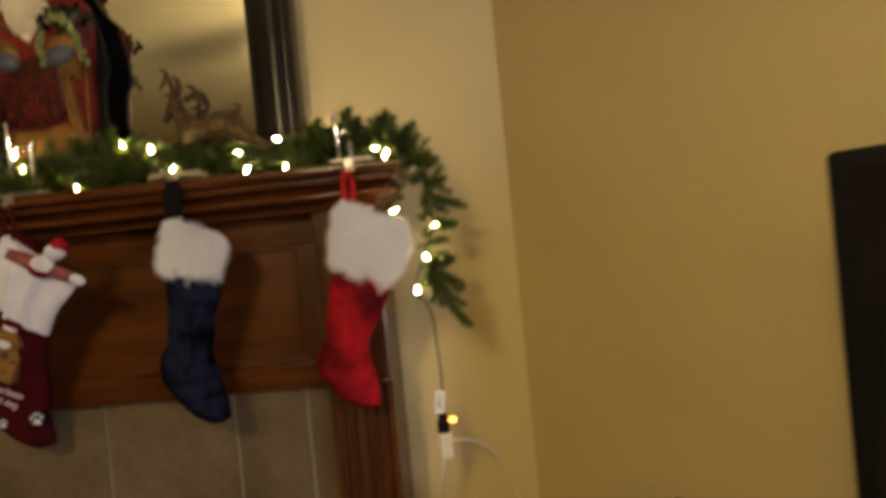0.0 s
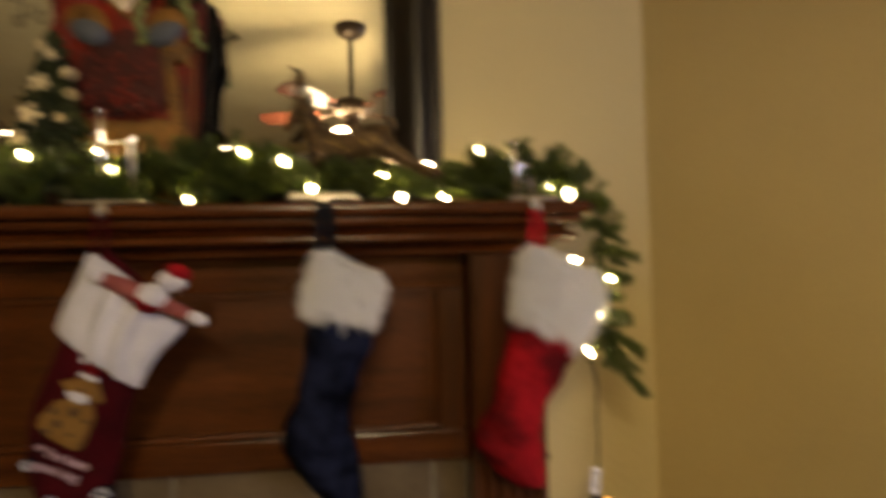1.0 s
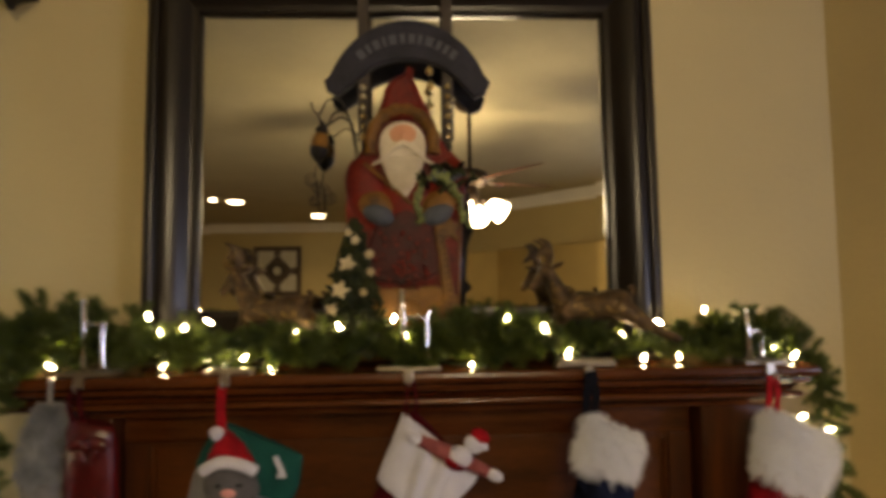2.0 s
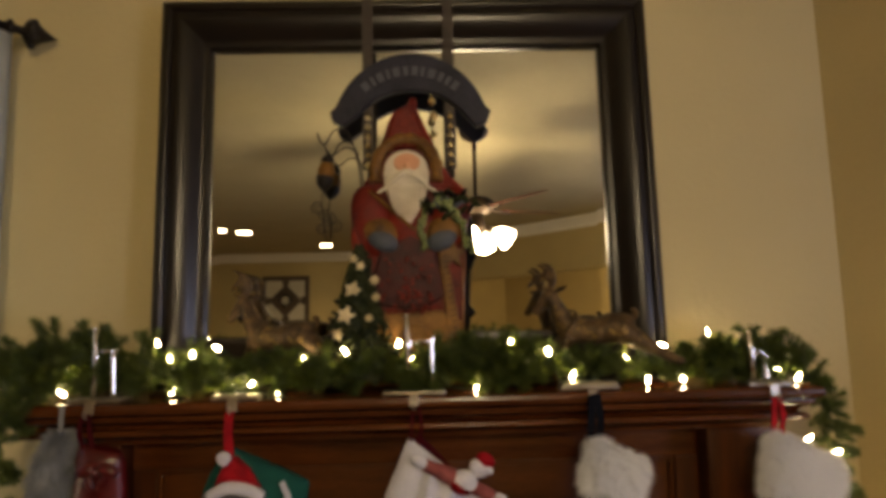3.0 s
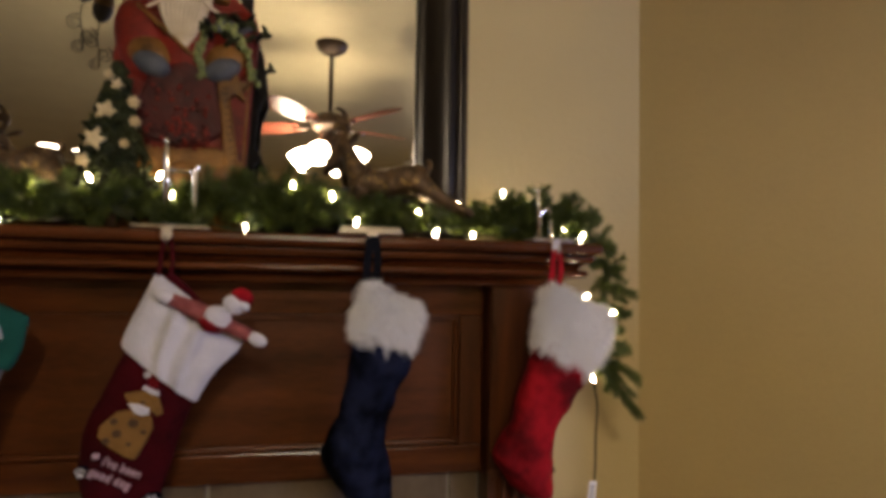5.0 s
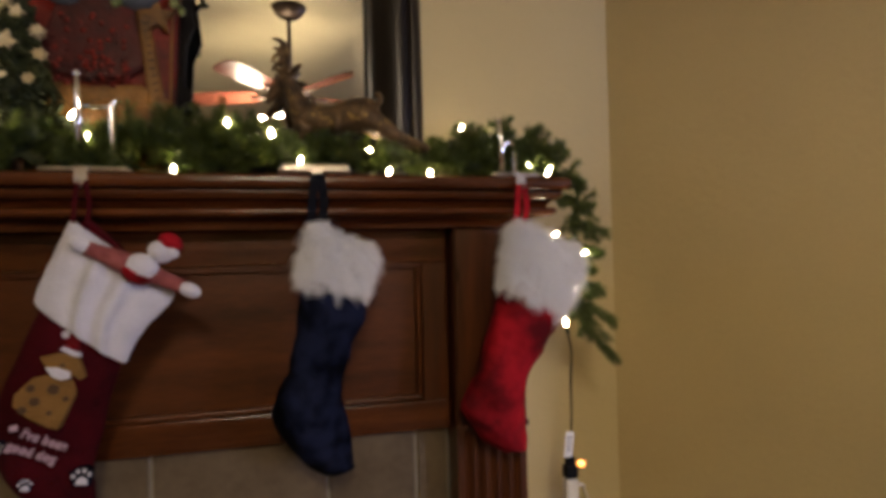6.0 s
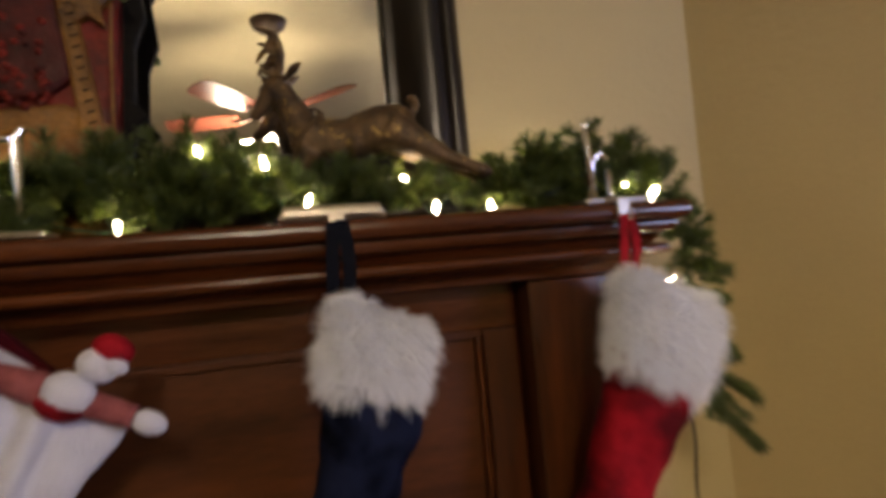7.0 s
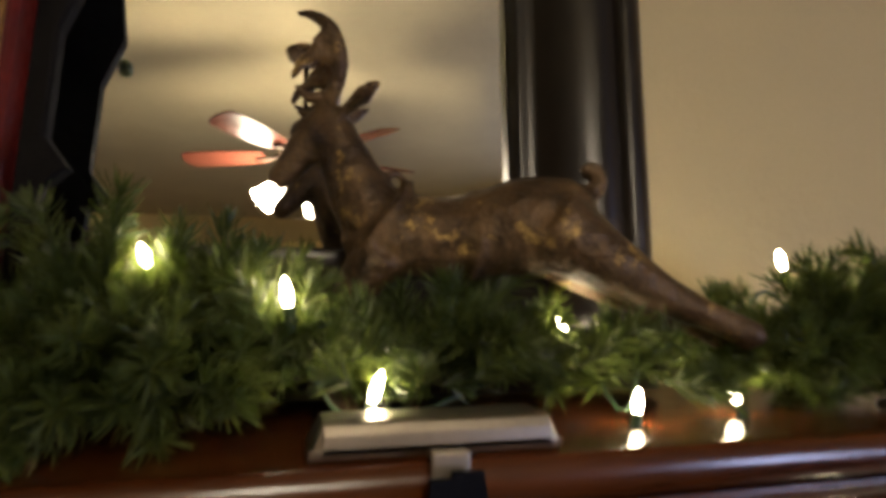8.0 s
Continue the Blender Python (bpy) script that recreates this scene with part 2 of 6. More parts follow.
S_BLACK = surface("carved_black", (0.003, 0.0025, 0.0025), (0.007, 0.006, 0.005), 20, 0.6, 0.75, 0.4, 80)
S_BLACK.node_tree.nodes["Principled BSDF"].inputs["Specular IOR Level"].default_value = 0.08
S_TINSEL = surface("carved_tinsel", (0.025, 0.055, 0.016), (0.30, 0.34, 0.12), 90, 0.25, 0.45, 0.9, 160, metal=0.3)
SIGN_BLUE = surface("dark_slate_paint", (0.010, 0.010, 0.016), (0.026, 0.026, 0.038), 18, 0.5, 0.7, 0.6, 70, spec=0.25)
SIGN_INK = surface("pale_slate_ink", (0.045, 0.045, 0.058), (0.07, 0.07, 0.085), 30, 0.6, 0.7)
LEATHER = surface("dark_leather", (0.022, 0.014, 0.009), (0.045, 0.03, 0.02), 30, 0.5, 0.7, 0.4)
BRASS = surface("aged_brass", (0.62, 0.48, 0.24), (0.78, 0.64, 0.36), 30, 0.2, 0.34, metal=1.0)
ART = surface("art_cream", (0.50, 0.46, 0.36), (0.60, 0.55, 0.44), 10, 0.6, 0.7)
ART_DARK = surface("art_brown", (0.05, 0.032, 0.02), (0.10, 0.065, 0.04), 10, 0.5, 0.6, 0.2)
S_AGED = surface("carved_aged_ochre", (0.34, 0.26, 0.12), (0.60, 0.50, 0.30), 30, 0.45, 0.65, 0.8, 80)
SHADE = glow("frosted_lit_glass", (1.0, 0.86, 0.60), SHADE_GLOW * 0.38)
SHADE_BRIGHT = glow("frosted_brightly_lit_glass", (1.0, 0.86, 0.60), SHADE_GLOW * 2.25)
DISC = glow("downlight_lens", (1.0, 0.86, 0.62), DOWNLIGHT_GLOW)
BULB = glow("fairy_bulb", (1.0, 0.84, 0.52), BULB_GLOW)
NEON = glow("orange_neon", (1.0, 0.35, 0.05), 6.0)
DUSK = glow("dusk_sky", (0.45, 0.60, 0.85), 0.8)

MIRROR = bpy.data.materials.new("mirror_silver")
MIRROR.use_nodes = True
mb = MIRROR.node_tree.nodes["Principled BSDF"]
mb.inputs["Base Color"].default_value = (0.86, 0.87, 0.85, 1)
mb.inputs["Metallic"].default_value, mb.inputs["Roughness"].default_value = 1.0, 0.0
for lacquer, gloss in ((WOOD, 0.5), (WOOD_UP, 0.45), (PANEL, 0.32)):
    lacquer.node_tree.nodes["Principled BSDF"].inputs["Specular IOR Level"].default_value = gloss
GLASS = bpy.data.materials.new("window_glass")
GLASS.use_nodes = True
gb = GLASS.node_tree.nodes["Principled BSDF"]
gb.inputs["Transmission Weight"].default_value, gb.inputs["Roughness"].default_value = 1.0, 0.0


# ---------------- mesh helpers ----------------
def link_mesh(name, bm, materials, smooth=False):
    me = bpy.data.meshes.new(name)
    bm.normal_update()
    if smooth:
        for e in bm.edges:
            e.smooth = len(e.link_faces) == 2 and e.calc_face_angle() < 0.7
    bm.to_mesh(me)
    bm.free()
    for m in (materials if isinstance(materials, (list, tuple)) else [materials]):
        me.materials.append(m)
    if smooth:
        for p in me.polygons:
            p.use_smooth = True
    return new(name, me)


def part(name, bm, material, parent=None, label="", smooth=False):
    ob = link_mesh(name, bm, material, smooth)
    ob.parent = parent
    if label:
        ob["label"] = label
    return ob


def thing(name, label, category, group="", kind="", at=(0, 0, 0)):
    ob = new(name)
    ob.empty_display_size = 0.05
    ob.location = at
    return tagged(ob, label, category, group, kind)


def box(bm, lo, hi, bevel=0.0, mat=0, turn=None):
    lo, hi = Vector(lo), Vector(hi)
    m = Matrix.Translation((lo + hi) / 2) @ Matrix.Diagonal((*(hi - lo), 1))
    if turn:
        m = turn @ m
    r = bmesh.ops.create_cube(bm, size=1, matrix=m)
    fs = {f for v in r["verts"] for f in v.link_faces}
    for f in fs:
        f.material_index = mat
    if bevel:
        es = list({e for v in r["verts"] for e in v.link_edges})
        out = bmesh.ops.bevel(bm, geom=es, offset=bevel, segments=2, profile=0.5, affect="EDGES")
        for f in out["faces"]:
            f.material_index = mat
    return bm


def prism(bm, pts, y_front, y_back, mat=0, bevel=0.0, back_mat=None):
    """An outline in x, z with thickness from y_front (towards the room) to y_back; its front edge rounded."""
    rings = [(y_back, 0.0), (y_front + bevel, 0.0)] + ([(y_front + bevel * 0.3, bevel * 0.3), (y_front, bevel)] if bevel else [])
    c = Vector((sum(p[0] for p in pts) / len(pts), sum(p[1] for p in pts) / len(pts)))
    n = len(pts)
    area = sum(pts[i][0] * pts[(i + 1) % n][1] - pts[(i + 1) % n][0] * pts[i][1] for i in range(n))
    sgn = 1 if area > 0 else -1
    made = []
    for y, inset in rings:
        ring = []
        for i in range(n):
            p0, p1, p2 = (Vector(pts[(i + k) % n]) for k in (-1, 0, 1))
            tan = (p2 - p0).normalized()
            q = p1 + Vector((-tan.y, tan.x)) * inset * sgn
            ring.append(bm.verts.new((q.x, y, q.y)))
        made.append(ring)
    for a, b in zip(made, made[1:]):
        for i in range(n):
            f = bm.faces.new((a[i], a[(i + 1) % n], b[(i + 1) % n], b[i]))
            f.material_index = mat
    f1 = bm.faces.new(made[-1])
    f1.material_index = mat
    f0 = bm.faces.new(list(reversed(made[0])))
    f0.material_index = mat if back_mat is None else back_mat
    return bm


def blob(bm, c, r, mat=0, turn=(0, 0, 0), seg=12, wob=0.0):
    m = Matrix.LocRotScale(c, Euler([radians(a) for a in turn]), r)
    out = bmesh.ops.create_uvsphere(bm, u_segments=seg, v_segments=max(6, seg * 2 // 3), radius=1, matrix=m)
    for v in out["verts"]:
        if wob:
            v.co += (v.co - Vector(c)) * wob * noise.noise(v.co * 60)
        for f in v.link_faces:
            f.material_index = mat
            f.smooth = True
    return bm


def tube(bm, pts, radii, seg=10, mat=0, caps=True, flat=1.0):
    """A round rod through pts; radii one number or one each."""
    pts = [Vector(p) for p in pts]
    if not isinstance(radii, (list, tuple)):
        radii = [radii] * len(pts)
    rings, up = [], Vector((0.123, 0.31, 0.94))
    for i, p in enumerate(pts):
        d = (pts[min(i + 1, len(pts) - 1)] - pts[max(i - 1, 0)]).normalized()
        side = d.cross(up)
        if side.length < 1e-4:
            side = d.cross(Vector((1, 0, 0)))
        side.normalize()
        up = side.cross(d).normalized()
        rings.append([bm.verts.new(p + (side * math.cos(a) + up * math.sin(a) * flat) * radii[i])
                      for a in (2 * math.pi * k / seg for k in range(seg))])
    for a, b in zip(rings, rings[1:]):
        for k in range(seg):
            f = bm.faces.new((a[k], a[(k + 1) % seg], b[(k + 1) % seg], b[k]))
            f.material_index, f.smooth = mat, True
    if caps:
        for ring in (list(reversed(rings[0])), rings[-1]):
            f = bm.faces.new(ring)
            f.material_index = mat
    return bm


def glide(pts, n=6):
    """Points of a smooth curve through pts."""
    pts = [Vector(p) for p in pts]
    out = []
    for i in range(len(pts) - 1):
        p0, p1, p2, p3 = pts[max(i - 1, 0)], pts[i], pts[i + 1], pts[min(i + 2, len(pts) - 1)]
        for k in range(n):
            u = k / n
            out.append(0.5 * (2 * p1 + (p2 - p0) * u + (2 * p0 - 5 * p1 + 4 * p2 - p3) * u * u + (3 * p1 - p0 - 3 * p2 + p3) * u ** 3))
    return out + [pts[-1]]


def revolve(bm, profile, m, seg=20, mat=0):
    """A turned shape from (radius, height) pairs, placed by m."""
    rings = [[bm.verts.new(m @ Vector((r * math.cos(a), r * math.sin(a), z))) for a in (2 * math.pi * k / seg for k in range(seg))] for r, z in profile]
    for a, b in zip(rings, rings[1:]):
        for k in range(seg):
            f = bm.faces.new((a[k], a[(k + 1) % seg], b[(k + 1) % seg], b[k]))
            f.material_index, f.smooth = mat, True
    for ring in (list(reversed(rings[0])), rings[-1]):
        f = bm.faces.new(ring)
        f.material_index = mat
    return bm


# ---------------- the setting ----------------
def wall_run(name, p0, p1, z0, z1, material, thick=0.12, holes=(), label=""):
    """A wall whose room face runs from p0 to p1 (room on the right hand of that way); holes: (from, to, low, high) along it."""
    p0, p1 = Vector((*p0, 0)), Vector((*p1, 0))
    d = (p1 - p0).normalized()
    out = Vector((-d.y, d.x, 0))
    m = Matrix(((d.x, out.x, 0, p0.x), (d.y, out.y, 0, p0.y), (0, 0, 1, 0), (0, 0, 0, 1)))
    length = (p1 - p0).length
    bm = bmesh.new()
    cuts = sorted({0.0, length, *(h[0] for h in holes), *(h[1] for h in holes)})
    for a, b in zip(cuts, cuts[1:]):
        inside = [h for h in holes if h[0] <= a and b <= h[1]]
        spans = [(z0, inside[0][2]), (inside[0][3], z1)] if inside else [(z0, z1)]
        for lo, hi in spans:
            if hi - lo > 0.001:
                box(bm, (a, 0, lo), (b, thick, hi), turn=m)
    ob = link_mesh(name, bm, material)
    tagged(ob, label, "wall", kind="structure")
    return ob, m


def crown(name, p0, p1, z, size=0.10):
    p0, p1 = Vector((*p0, 0)), Vector((*p1, 0))
    d = (p1 - p0).normalized()
    inn = Vector((d.y, -d.x, 0))
    bm = bmesh.new()
    prof = [(0.0, -size), (0.012, -size), (0.016, -size * 0.8), (0.035, -size * 0.62), (0.062, -size * 0.30), (0.078, -0.024), (0.095, -0.020), (0.095, -0.003), (0.0, -0.003)]
    ends = []
    for p in (p0, p1):
        ends.append([bm.verts.new(p + inn * (u + 0.002) + Vector((0, 0, z + v))) for u, v in prof])
    n = len(prof)
    for i in range(n):
        bm.faces.new((ends[0][i], ends[0][(i + 1) % n], ends[1][(i + 1) % n], ends[1][i]))
    bm.faces.new(ends[0])
    bm.faces.new(list(reversed(ends[1])))
    bmesh.ops.recalc_face_normals(bm, faces=bm.faces[:])
    ob = link_mesh(name, bm, TRIM)
    return tagged(ob, "white painted crown moulding under the ceiling", "crown moulding", kind="structure")


XR, XL = 1.037, -1.04
RIGHT_END = (4.17, WALL_Y - 3.133)
LEFT_END = (XL - 4.6, WALL_Y - 4.6)
FAR_Y = -7.9
wall_run("wall_fireplace", (XL, WALL_Y), (XR, WALL_Y), 0, CEIL, WALL_PALE, 0.12, label="pale tan wall behind the fireplace")
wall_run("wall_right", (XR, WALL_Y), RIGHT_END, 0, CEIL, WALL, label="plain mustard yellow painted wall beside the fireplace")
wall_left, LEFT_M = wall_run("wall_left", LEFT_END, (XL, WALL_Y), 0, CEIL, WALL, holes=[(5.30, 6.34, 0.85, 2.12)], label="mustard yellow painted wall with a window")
wall_run("wall_left_back", (LEFT_END[0], FAR_Y), LEFT_END, 0, CEIL, WALL, label="mustard yellow painted side wall")
HEAD_B = (-0.85, FAR_Y)
wall_run("wall_far", HEAD_B, (LEFT_END[0], FAR_Y), 0, CEIL, WALL, label="yellow painted far wall of the room")
header_wall, HEAD_M = wall_run("wall_header", RIGHT_END, HEAD_B, 0, CEIL, WALL, 0.14, [(0.3, 1.3, 0.0, 2.05), (1.9, 6.5, 0.0, 2.19)], "yellow painted wall with a wide opening to the hall")
HALL_A, HALL_B = (6.57, -5.28), (1.55, -10.3)
wall_run("wall_hall", HALL_A, HALL_B, 0, CEIL, WALL, label="yellow lit wall of the hall")
wall_run("wall_hall_right", RIGHT_END, HALL_A, 0, CEIL, WALL, label="side wall of the hall")
wall_run("wall_hall_left", HALL_B, HEAD_B, 0, CEIL, WALL, label="side wall of the hall")
crown("crown_far", HEAD_B, (LEFT_END[0], FAR_Y), CEIL, 0.13)
crown("crown_header", RIGHT_END, HEAD_B, CEIL, 0.13)
crown("crown_hall", HALL_A, HALL_B, CEIL, 0.16)

bm = box(bmesh.new(), (-6.2, -10.9, CEIL), (7.2, 0.6, CEIL + 0.12))
tagged(link_mesh("ceiling", bm, CEILING), "plain cream painted ceiling", "ceiling", kind="structure")
bm = box(bmesh.new(), (-6.2, -10.9, -0.12), (7.2, 0.6, 0.0))
tagged(link_mesh("floor", bm, FLOOR), "tan carpeted floor", "floor", kind="structure")

# window in the left wall
win = tagged(new("window_1"), "white framed window at dusk beside the fireplace", "window", kind="structure")
win.matrix_world = LEFT_M
bm = bmesh.new()
for lo, hi in (((5.300, 0.02, 0.85), (6.340, 0.10, 0.91)), ((5.300, 0.02, 2.06), (6.340, 0.10, 2.12)), ((5.300, 0.02, 0.912), (5.360, 0.10, 2.058)),
               ((6.280, 0.02, 0.912), (6.340, 0.10, 2.058)), ((5.363, 0.035, 1.46), (6.277, 0.085, 1.50))):
    box(bm, lo, hi, 0.004)
part("window_frame", bm, TRIM, win)
for a, b in ((0.912, 1.458), (1.502, 2.058)):
    pane = part("pane", box(bmesh.new(), (5.362, 0.058, a), (6.278, 0.064, b)), GLASS, win)
    pane.visible_shadow = False
part("window_sill", box(bmesh.new(), (5.250, -0.05, 0.815), (6.390, 0.0, 0.848), 0.006), TRIM, win)
bm = box(bmesh.new(), (4.880, 0.9, 0.3), (6.880, 0.92, 2.8), turn=LEFT_M)
tagged(link_mesh("backdrop", bm, DUSK), "dim blue evening sky", "sky", kind="structure")

# glazed door in the header wall: unseen, added to carry the cool light
gdoor = tagged(new("door_1"), "unseen white framed glazed door, added for the cool light", "door", kind="structure")
gdoor.matrix_world = HEAD_M
bm = bmesh.new()
for lo, hi in (((0.3, 0.03, 0.0), (0.37, 0.09, 2.05)), ((1.23, 0.03, 0.0), (1.3, 0.09, 2.05)), ((0.372, 0.03, 0.0), (1.228, 0.09, 0.2)), ((0.372, 0.03, 1.95), (1.228, 0.09, 2.05))):
    box(bm, lo, hi, 0.004)
part("door_frame", bm, TRIM, gdoor)
pane = part("pane", box(bmesh.new(), (0.372, 0.056, 0.202), (1.228, 0.062, 1.948)), GLASS, gdoor)
pane.visible_shadow = False
# glowing dusk sheet behind the added door
bm = box(bmesh.new(), (0.1, 0.5, 0.01), (1.6, 0.52, 2.6), turn=HEAD_M)
tagged(link_mesh("backdrop", bm, DUSK), "dim blue evening sky", "sky", kind="structure")

# curtain rod over the window
rod = thing("curtain_rod", "black iron curtain rod with a pointed finial", "curtain rod")
e = Vector((-0.905, 0.185, 2.216))
w = Vector((-0.7071, -0.7071, 0))
part("pole", tube(bmesh.new(), [e + w * 0.04, e + w * 1.55], 0.010, 12), IRON, rod)
bm = bmesh.new()
fm = Matrix.Translation(e + w * 0.05) @ (-w).to_track_quat("Z", "Y").to_matrix().to_4x4()
revolve(bm, [(0.010, 0), (0.018, 0.004), (0.020, 0.012), (0.011, 0.018), (0.010, 0.034), (0.024, 0.040), (0.030, 0.052), (0.026, 0.064), (0.016, 0.078), (0.007, 0.094), (0.002, 0.106)], fm, 14)
for k in range(5):
    a = 2 * math.pi * k / 5
    blob(bm, fm @ Vector((0.024 * math.cos(a), 0.024 * math.sin(a), 0.054)), (0.011, 0.011, 0.015), seg=8)
part("finial", bm, IRON, rod, "leaf-shaped iron finial")
for s in (0.16, 1.4):
    bm = bmesh.new()
    q = e + w * s
    out = Vector((-0.7071, 0.7071, 0))
    tube(bm, [q, q + out * 0.118], 0.007, 8)
    revolve(bm, [(0.024, 0), (0.024, 0.006), (0.014, 0.01)], Matrix.Translation(q + out * 0.118) @ (-out).to_track_quat("Z", "Y").to_matrix().to_4x4(), 12)
    part("bracket", bm, IRON, rod)

# sheer curtain on the rod
curtain = thing("curtain", "pale sheer curtain hanging in soft folds from the rod", "curtain")
bm = bmesh.new()
rows = []
for i in range(97):
    u = i / 96
    fold = math.sin(u * 46) * 0.022 + math.sin(u * 17 + 1) * 0.010
    q = e + w * (0.035 + 1.32 * u)
    side = Vector((0.7071, -0.7071, 0))
    rows.append([bm.verts.new(q + side * fold * f + Vector((0, 0, z - e.z))) for z, f in ((2.200, 0.5), (1.9, 0.8), (1.3, 1.0), (0.7, 1.05), (0.03, 1.1))])
for p, q in zip(rows, rows[1:]):
    for k in range(4):
        f = bm.faces.new((p[k], q[k], q[k + 1], p[k + 1]))
        f.smooth = True
cloth = part("cloth", bm, SHEER, curtain)
thick = cloth.modifiers.new("thickness", "SOLIDIFY")
thick.thickness = 0.0012

# ---------------- fireplace mantel ----------------
mantel = thing("fireplace_mantel", "cherry-stained wooden fireplace mantel with stepped mouldings and panelled front", "mantel")


def sweep_front(bm, profile, half, back):
    """Runs a (y, z) profile round the front and both ends of the mantel."""
    rows = []
    for y, z in profile:
        x = half - (y + 0.006)
        rows.append([bm.verts.new(c) for c in ((-x, back, z), (-x, y, z), (x, y, z), (x, back, z))])
    for a, b in zip(rows, rows[1:]):
        for k in range(3):
            bm.faces.new((a[k], b[k], b[k + 1], a[k + 1]))
    bm.faces.new(rows[0])
    bm.faces.new(list(reversed(rows[-1])))
    for k in (0, 3):
        bm.faces.new([r[k] for r in (rows if k else reversed(rows))])
    bm.faces.new([bm.verts.new(v.co) for v in (rows[0][0], rows[0][3], rows[-1][3], rows[-1][0])])
    bmesh.ops.remove_doubles(bm, verts=bm.verts[:], dist=1e-6)
    bmesh.ops.recalc_face_normals(bm, faces=bm.faces[:])
    return bm


BACK = WALL_Y - 0.002


def moulded(pts, n=4):
    """A rounded (y, z) profile, z counted down from the shelf's top."""
    return [(p.x, SHELF + p.y) for p in (Vector((q.x, q.y)) for q in glide([(y, z, 0) for y, z in pts], n))]


part("shelf", sweep_front(bmesh.new(), moulded([(0.004, 0), (-0.001, -0.0012), (-0.005, -0.005), (-0.0065, -0.0115), (-0.005, -0.018), (-0.001, -0.0225), (0.005, -0.0245)]) + [(0.009, SHELF - 0.0272)], 0.806, BACK), WOOD, mantel, smooth=True)
part("moulding", sweep_front(bmesh.new(), [(0.006, SHELF - 0.0275), (0.006, SHELF - 0.031)] + moulded([(0.0065, -0.0315), (0.009, -0.036), (0.014, -0.040), (0.021, -0.043), (0.028, -0.048), (0.031, -0.053)]), 0.806, BACK), WOOD, mantel, smooth=True)
part("moulding", sweep_front(bmesh.new(), moulded([(0.027, -0.0535), (0.021, -0.0545), (0.0165, -0.058), (0.0155, -0.062), (0.018, -0.066), (0.024, -0.0685)]) + [(0.031, SHELF - 0.0690)]
     + moulded([(0.032, -0.0695), (0.041, -0.0705), (0.051, -0.0745), (0.058, -0.081), (0.060, -0.088)]), 0.806, BACK), WOOD, mantel, smooth=True)
Z_TOP, Z_LOW = SHELF - 0.089, 0.897
FACE = 0.112
part("top_rail", box(bmesh.new(), (-0.594, FACE, 1.219), (0.594, BACK, Z_TOP), 0.003), WOOD, mantel)
part("bottom_rail", box(bmesh.new(), (-0.594, FACE, Z_LOW), (0.594, BACK, 0.953), 0.003), WOOD, mantel)
for s in (-1, 1):
    part("stile", box(bmesh.new(), (min(s * 0.544, s * 0.594), FACE + 0.001, 0.9535), (max(s * 0.544, s * 0.594), BACK, 1.2185), 0.003), WOOD_UP, mantel)
part("panel", box(bmesh.new(), (-0.533, 0.128, 0.964), (0.533, 0.16, 1.208), 0.001), PANEL, mantel)
bm = bmesh.new()
box(bm, (-0.5435, 0.116, 1.2082), (0.5435, 0.15, 1.2182), 0.001)
for lo, hi in (((-0.5435, 0.118, 0.9538), (0.5435, 0.15, 0.9638)),
               ((-0.5435, 0.118, 0.9642), (-0.5335, 0.15, 1.2078)), ((0.5335, 0.118, 0.9642), (0.5435, 0.15, 1.2078))):
    box(bm, lo, hi, 0.004)
part("panel_bead", bm, PANEL, mantel)


def pilaster(s):
    """A leg of the mantel: a plain block above, a fluted shaft and a plinth below."""
    a, b = 0.598, 0.736
    leg = new("leg")
    leg.parent = mantel
    x0, x1 = (a, b) if s > 0 else (-b, -a)
    part("block", box(bmesh.new(), (x0, 0.070, 0.905), (x1, BACK, Z_TOP), 0.004), WOOD_UP, leg)
    bm = bmesh.new()
    n = 5
    outline = [(x0, BACK), (x0, 0.076)]
    w = (x1 - x0 - 0.02) / n
    for i in range(n):
        u = x0 + 0.01 + i * w
        outline += [(u + w * f, 0.076 + d) for f, d in ((0.14, 0.0), (0.22, 0.005), (0.5, 0.010), (0.78, 0.005), (0.86, 0.0))]
    outline += [(x1, 0.076), (x1, BACK)]
    lo = [bm.verts.new((x, y, 0.16)) for x, y in outline]
    hi = [bm.verts.new((x, y, 0.9045)) for x, y in outline]
    for i in range(len(outline)):
        j = (i + 1) % len(outline)
        bm.faces.new((lo[i], lo[j], hi[j], hi[i]))
    bm.faces.new(lo)
    bm.faces.new(list(reversed(hi)))
    bmesh.ops.recalc_face_normals(bm, faces=bm.faces[:])
    part("fluted_shaft", bm, WOOD_UP, leg)
    part("plinth", box(bmesh.new(), (x0 - 0.008, 0.062, 0.0), (x1 + 0.008, BACK, 0.1595), 0.004), WOOD_UP, leg)
    part("collar", box(bmesh.new(), (x0 - 0.003, 0.067, 0.900), (x1 + 0.003, 0.0755, 0.912), 0.002), WOOD_UP, leg)


pilaster(-1)
pilaster(1)

# tile surround and firebox
surround = thing("tile_surround", "tan stone tile fireplace surround with pale grout", "tile surround")
bm = bmesh.new()
for lo, hi in (((-0.596, 0.140, 0.55), (0.596, BACK, 0.8965)), ((-0.596, 0.140, 0.0), (-0.40, BACK, 0.5445)), ((0.40, 0.140, 0.0), (0.596, BACK, 0.5445))):
    box(bm, lo, hi)
part("grout", bm, GROUT, surround)


def tile(x0, x1, z0, z1):
    g = 0.0035
    part("tile", box(bmesh.new(), (x0 + g, 0.134, z0 + g), (x1 - g, 0.1415, z1 - g), 0.002), TILE, surround)


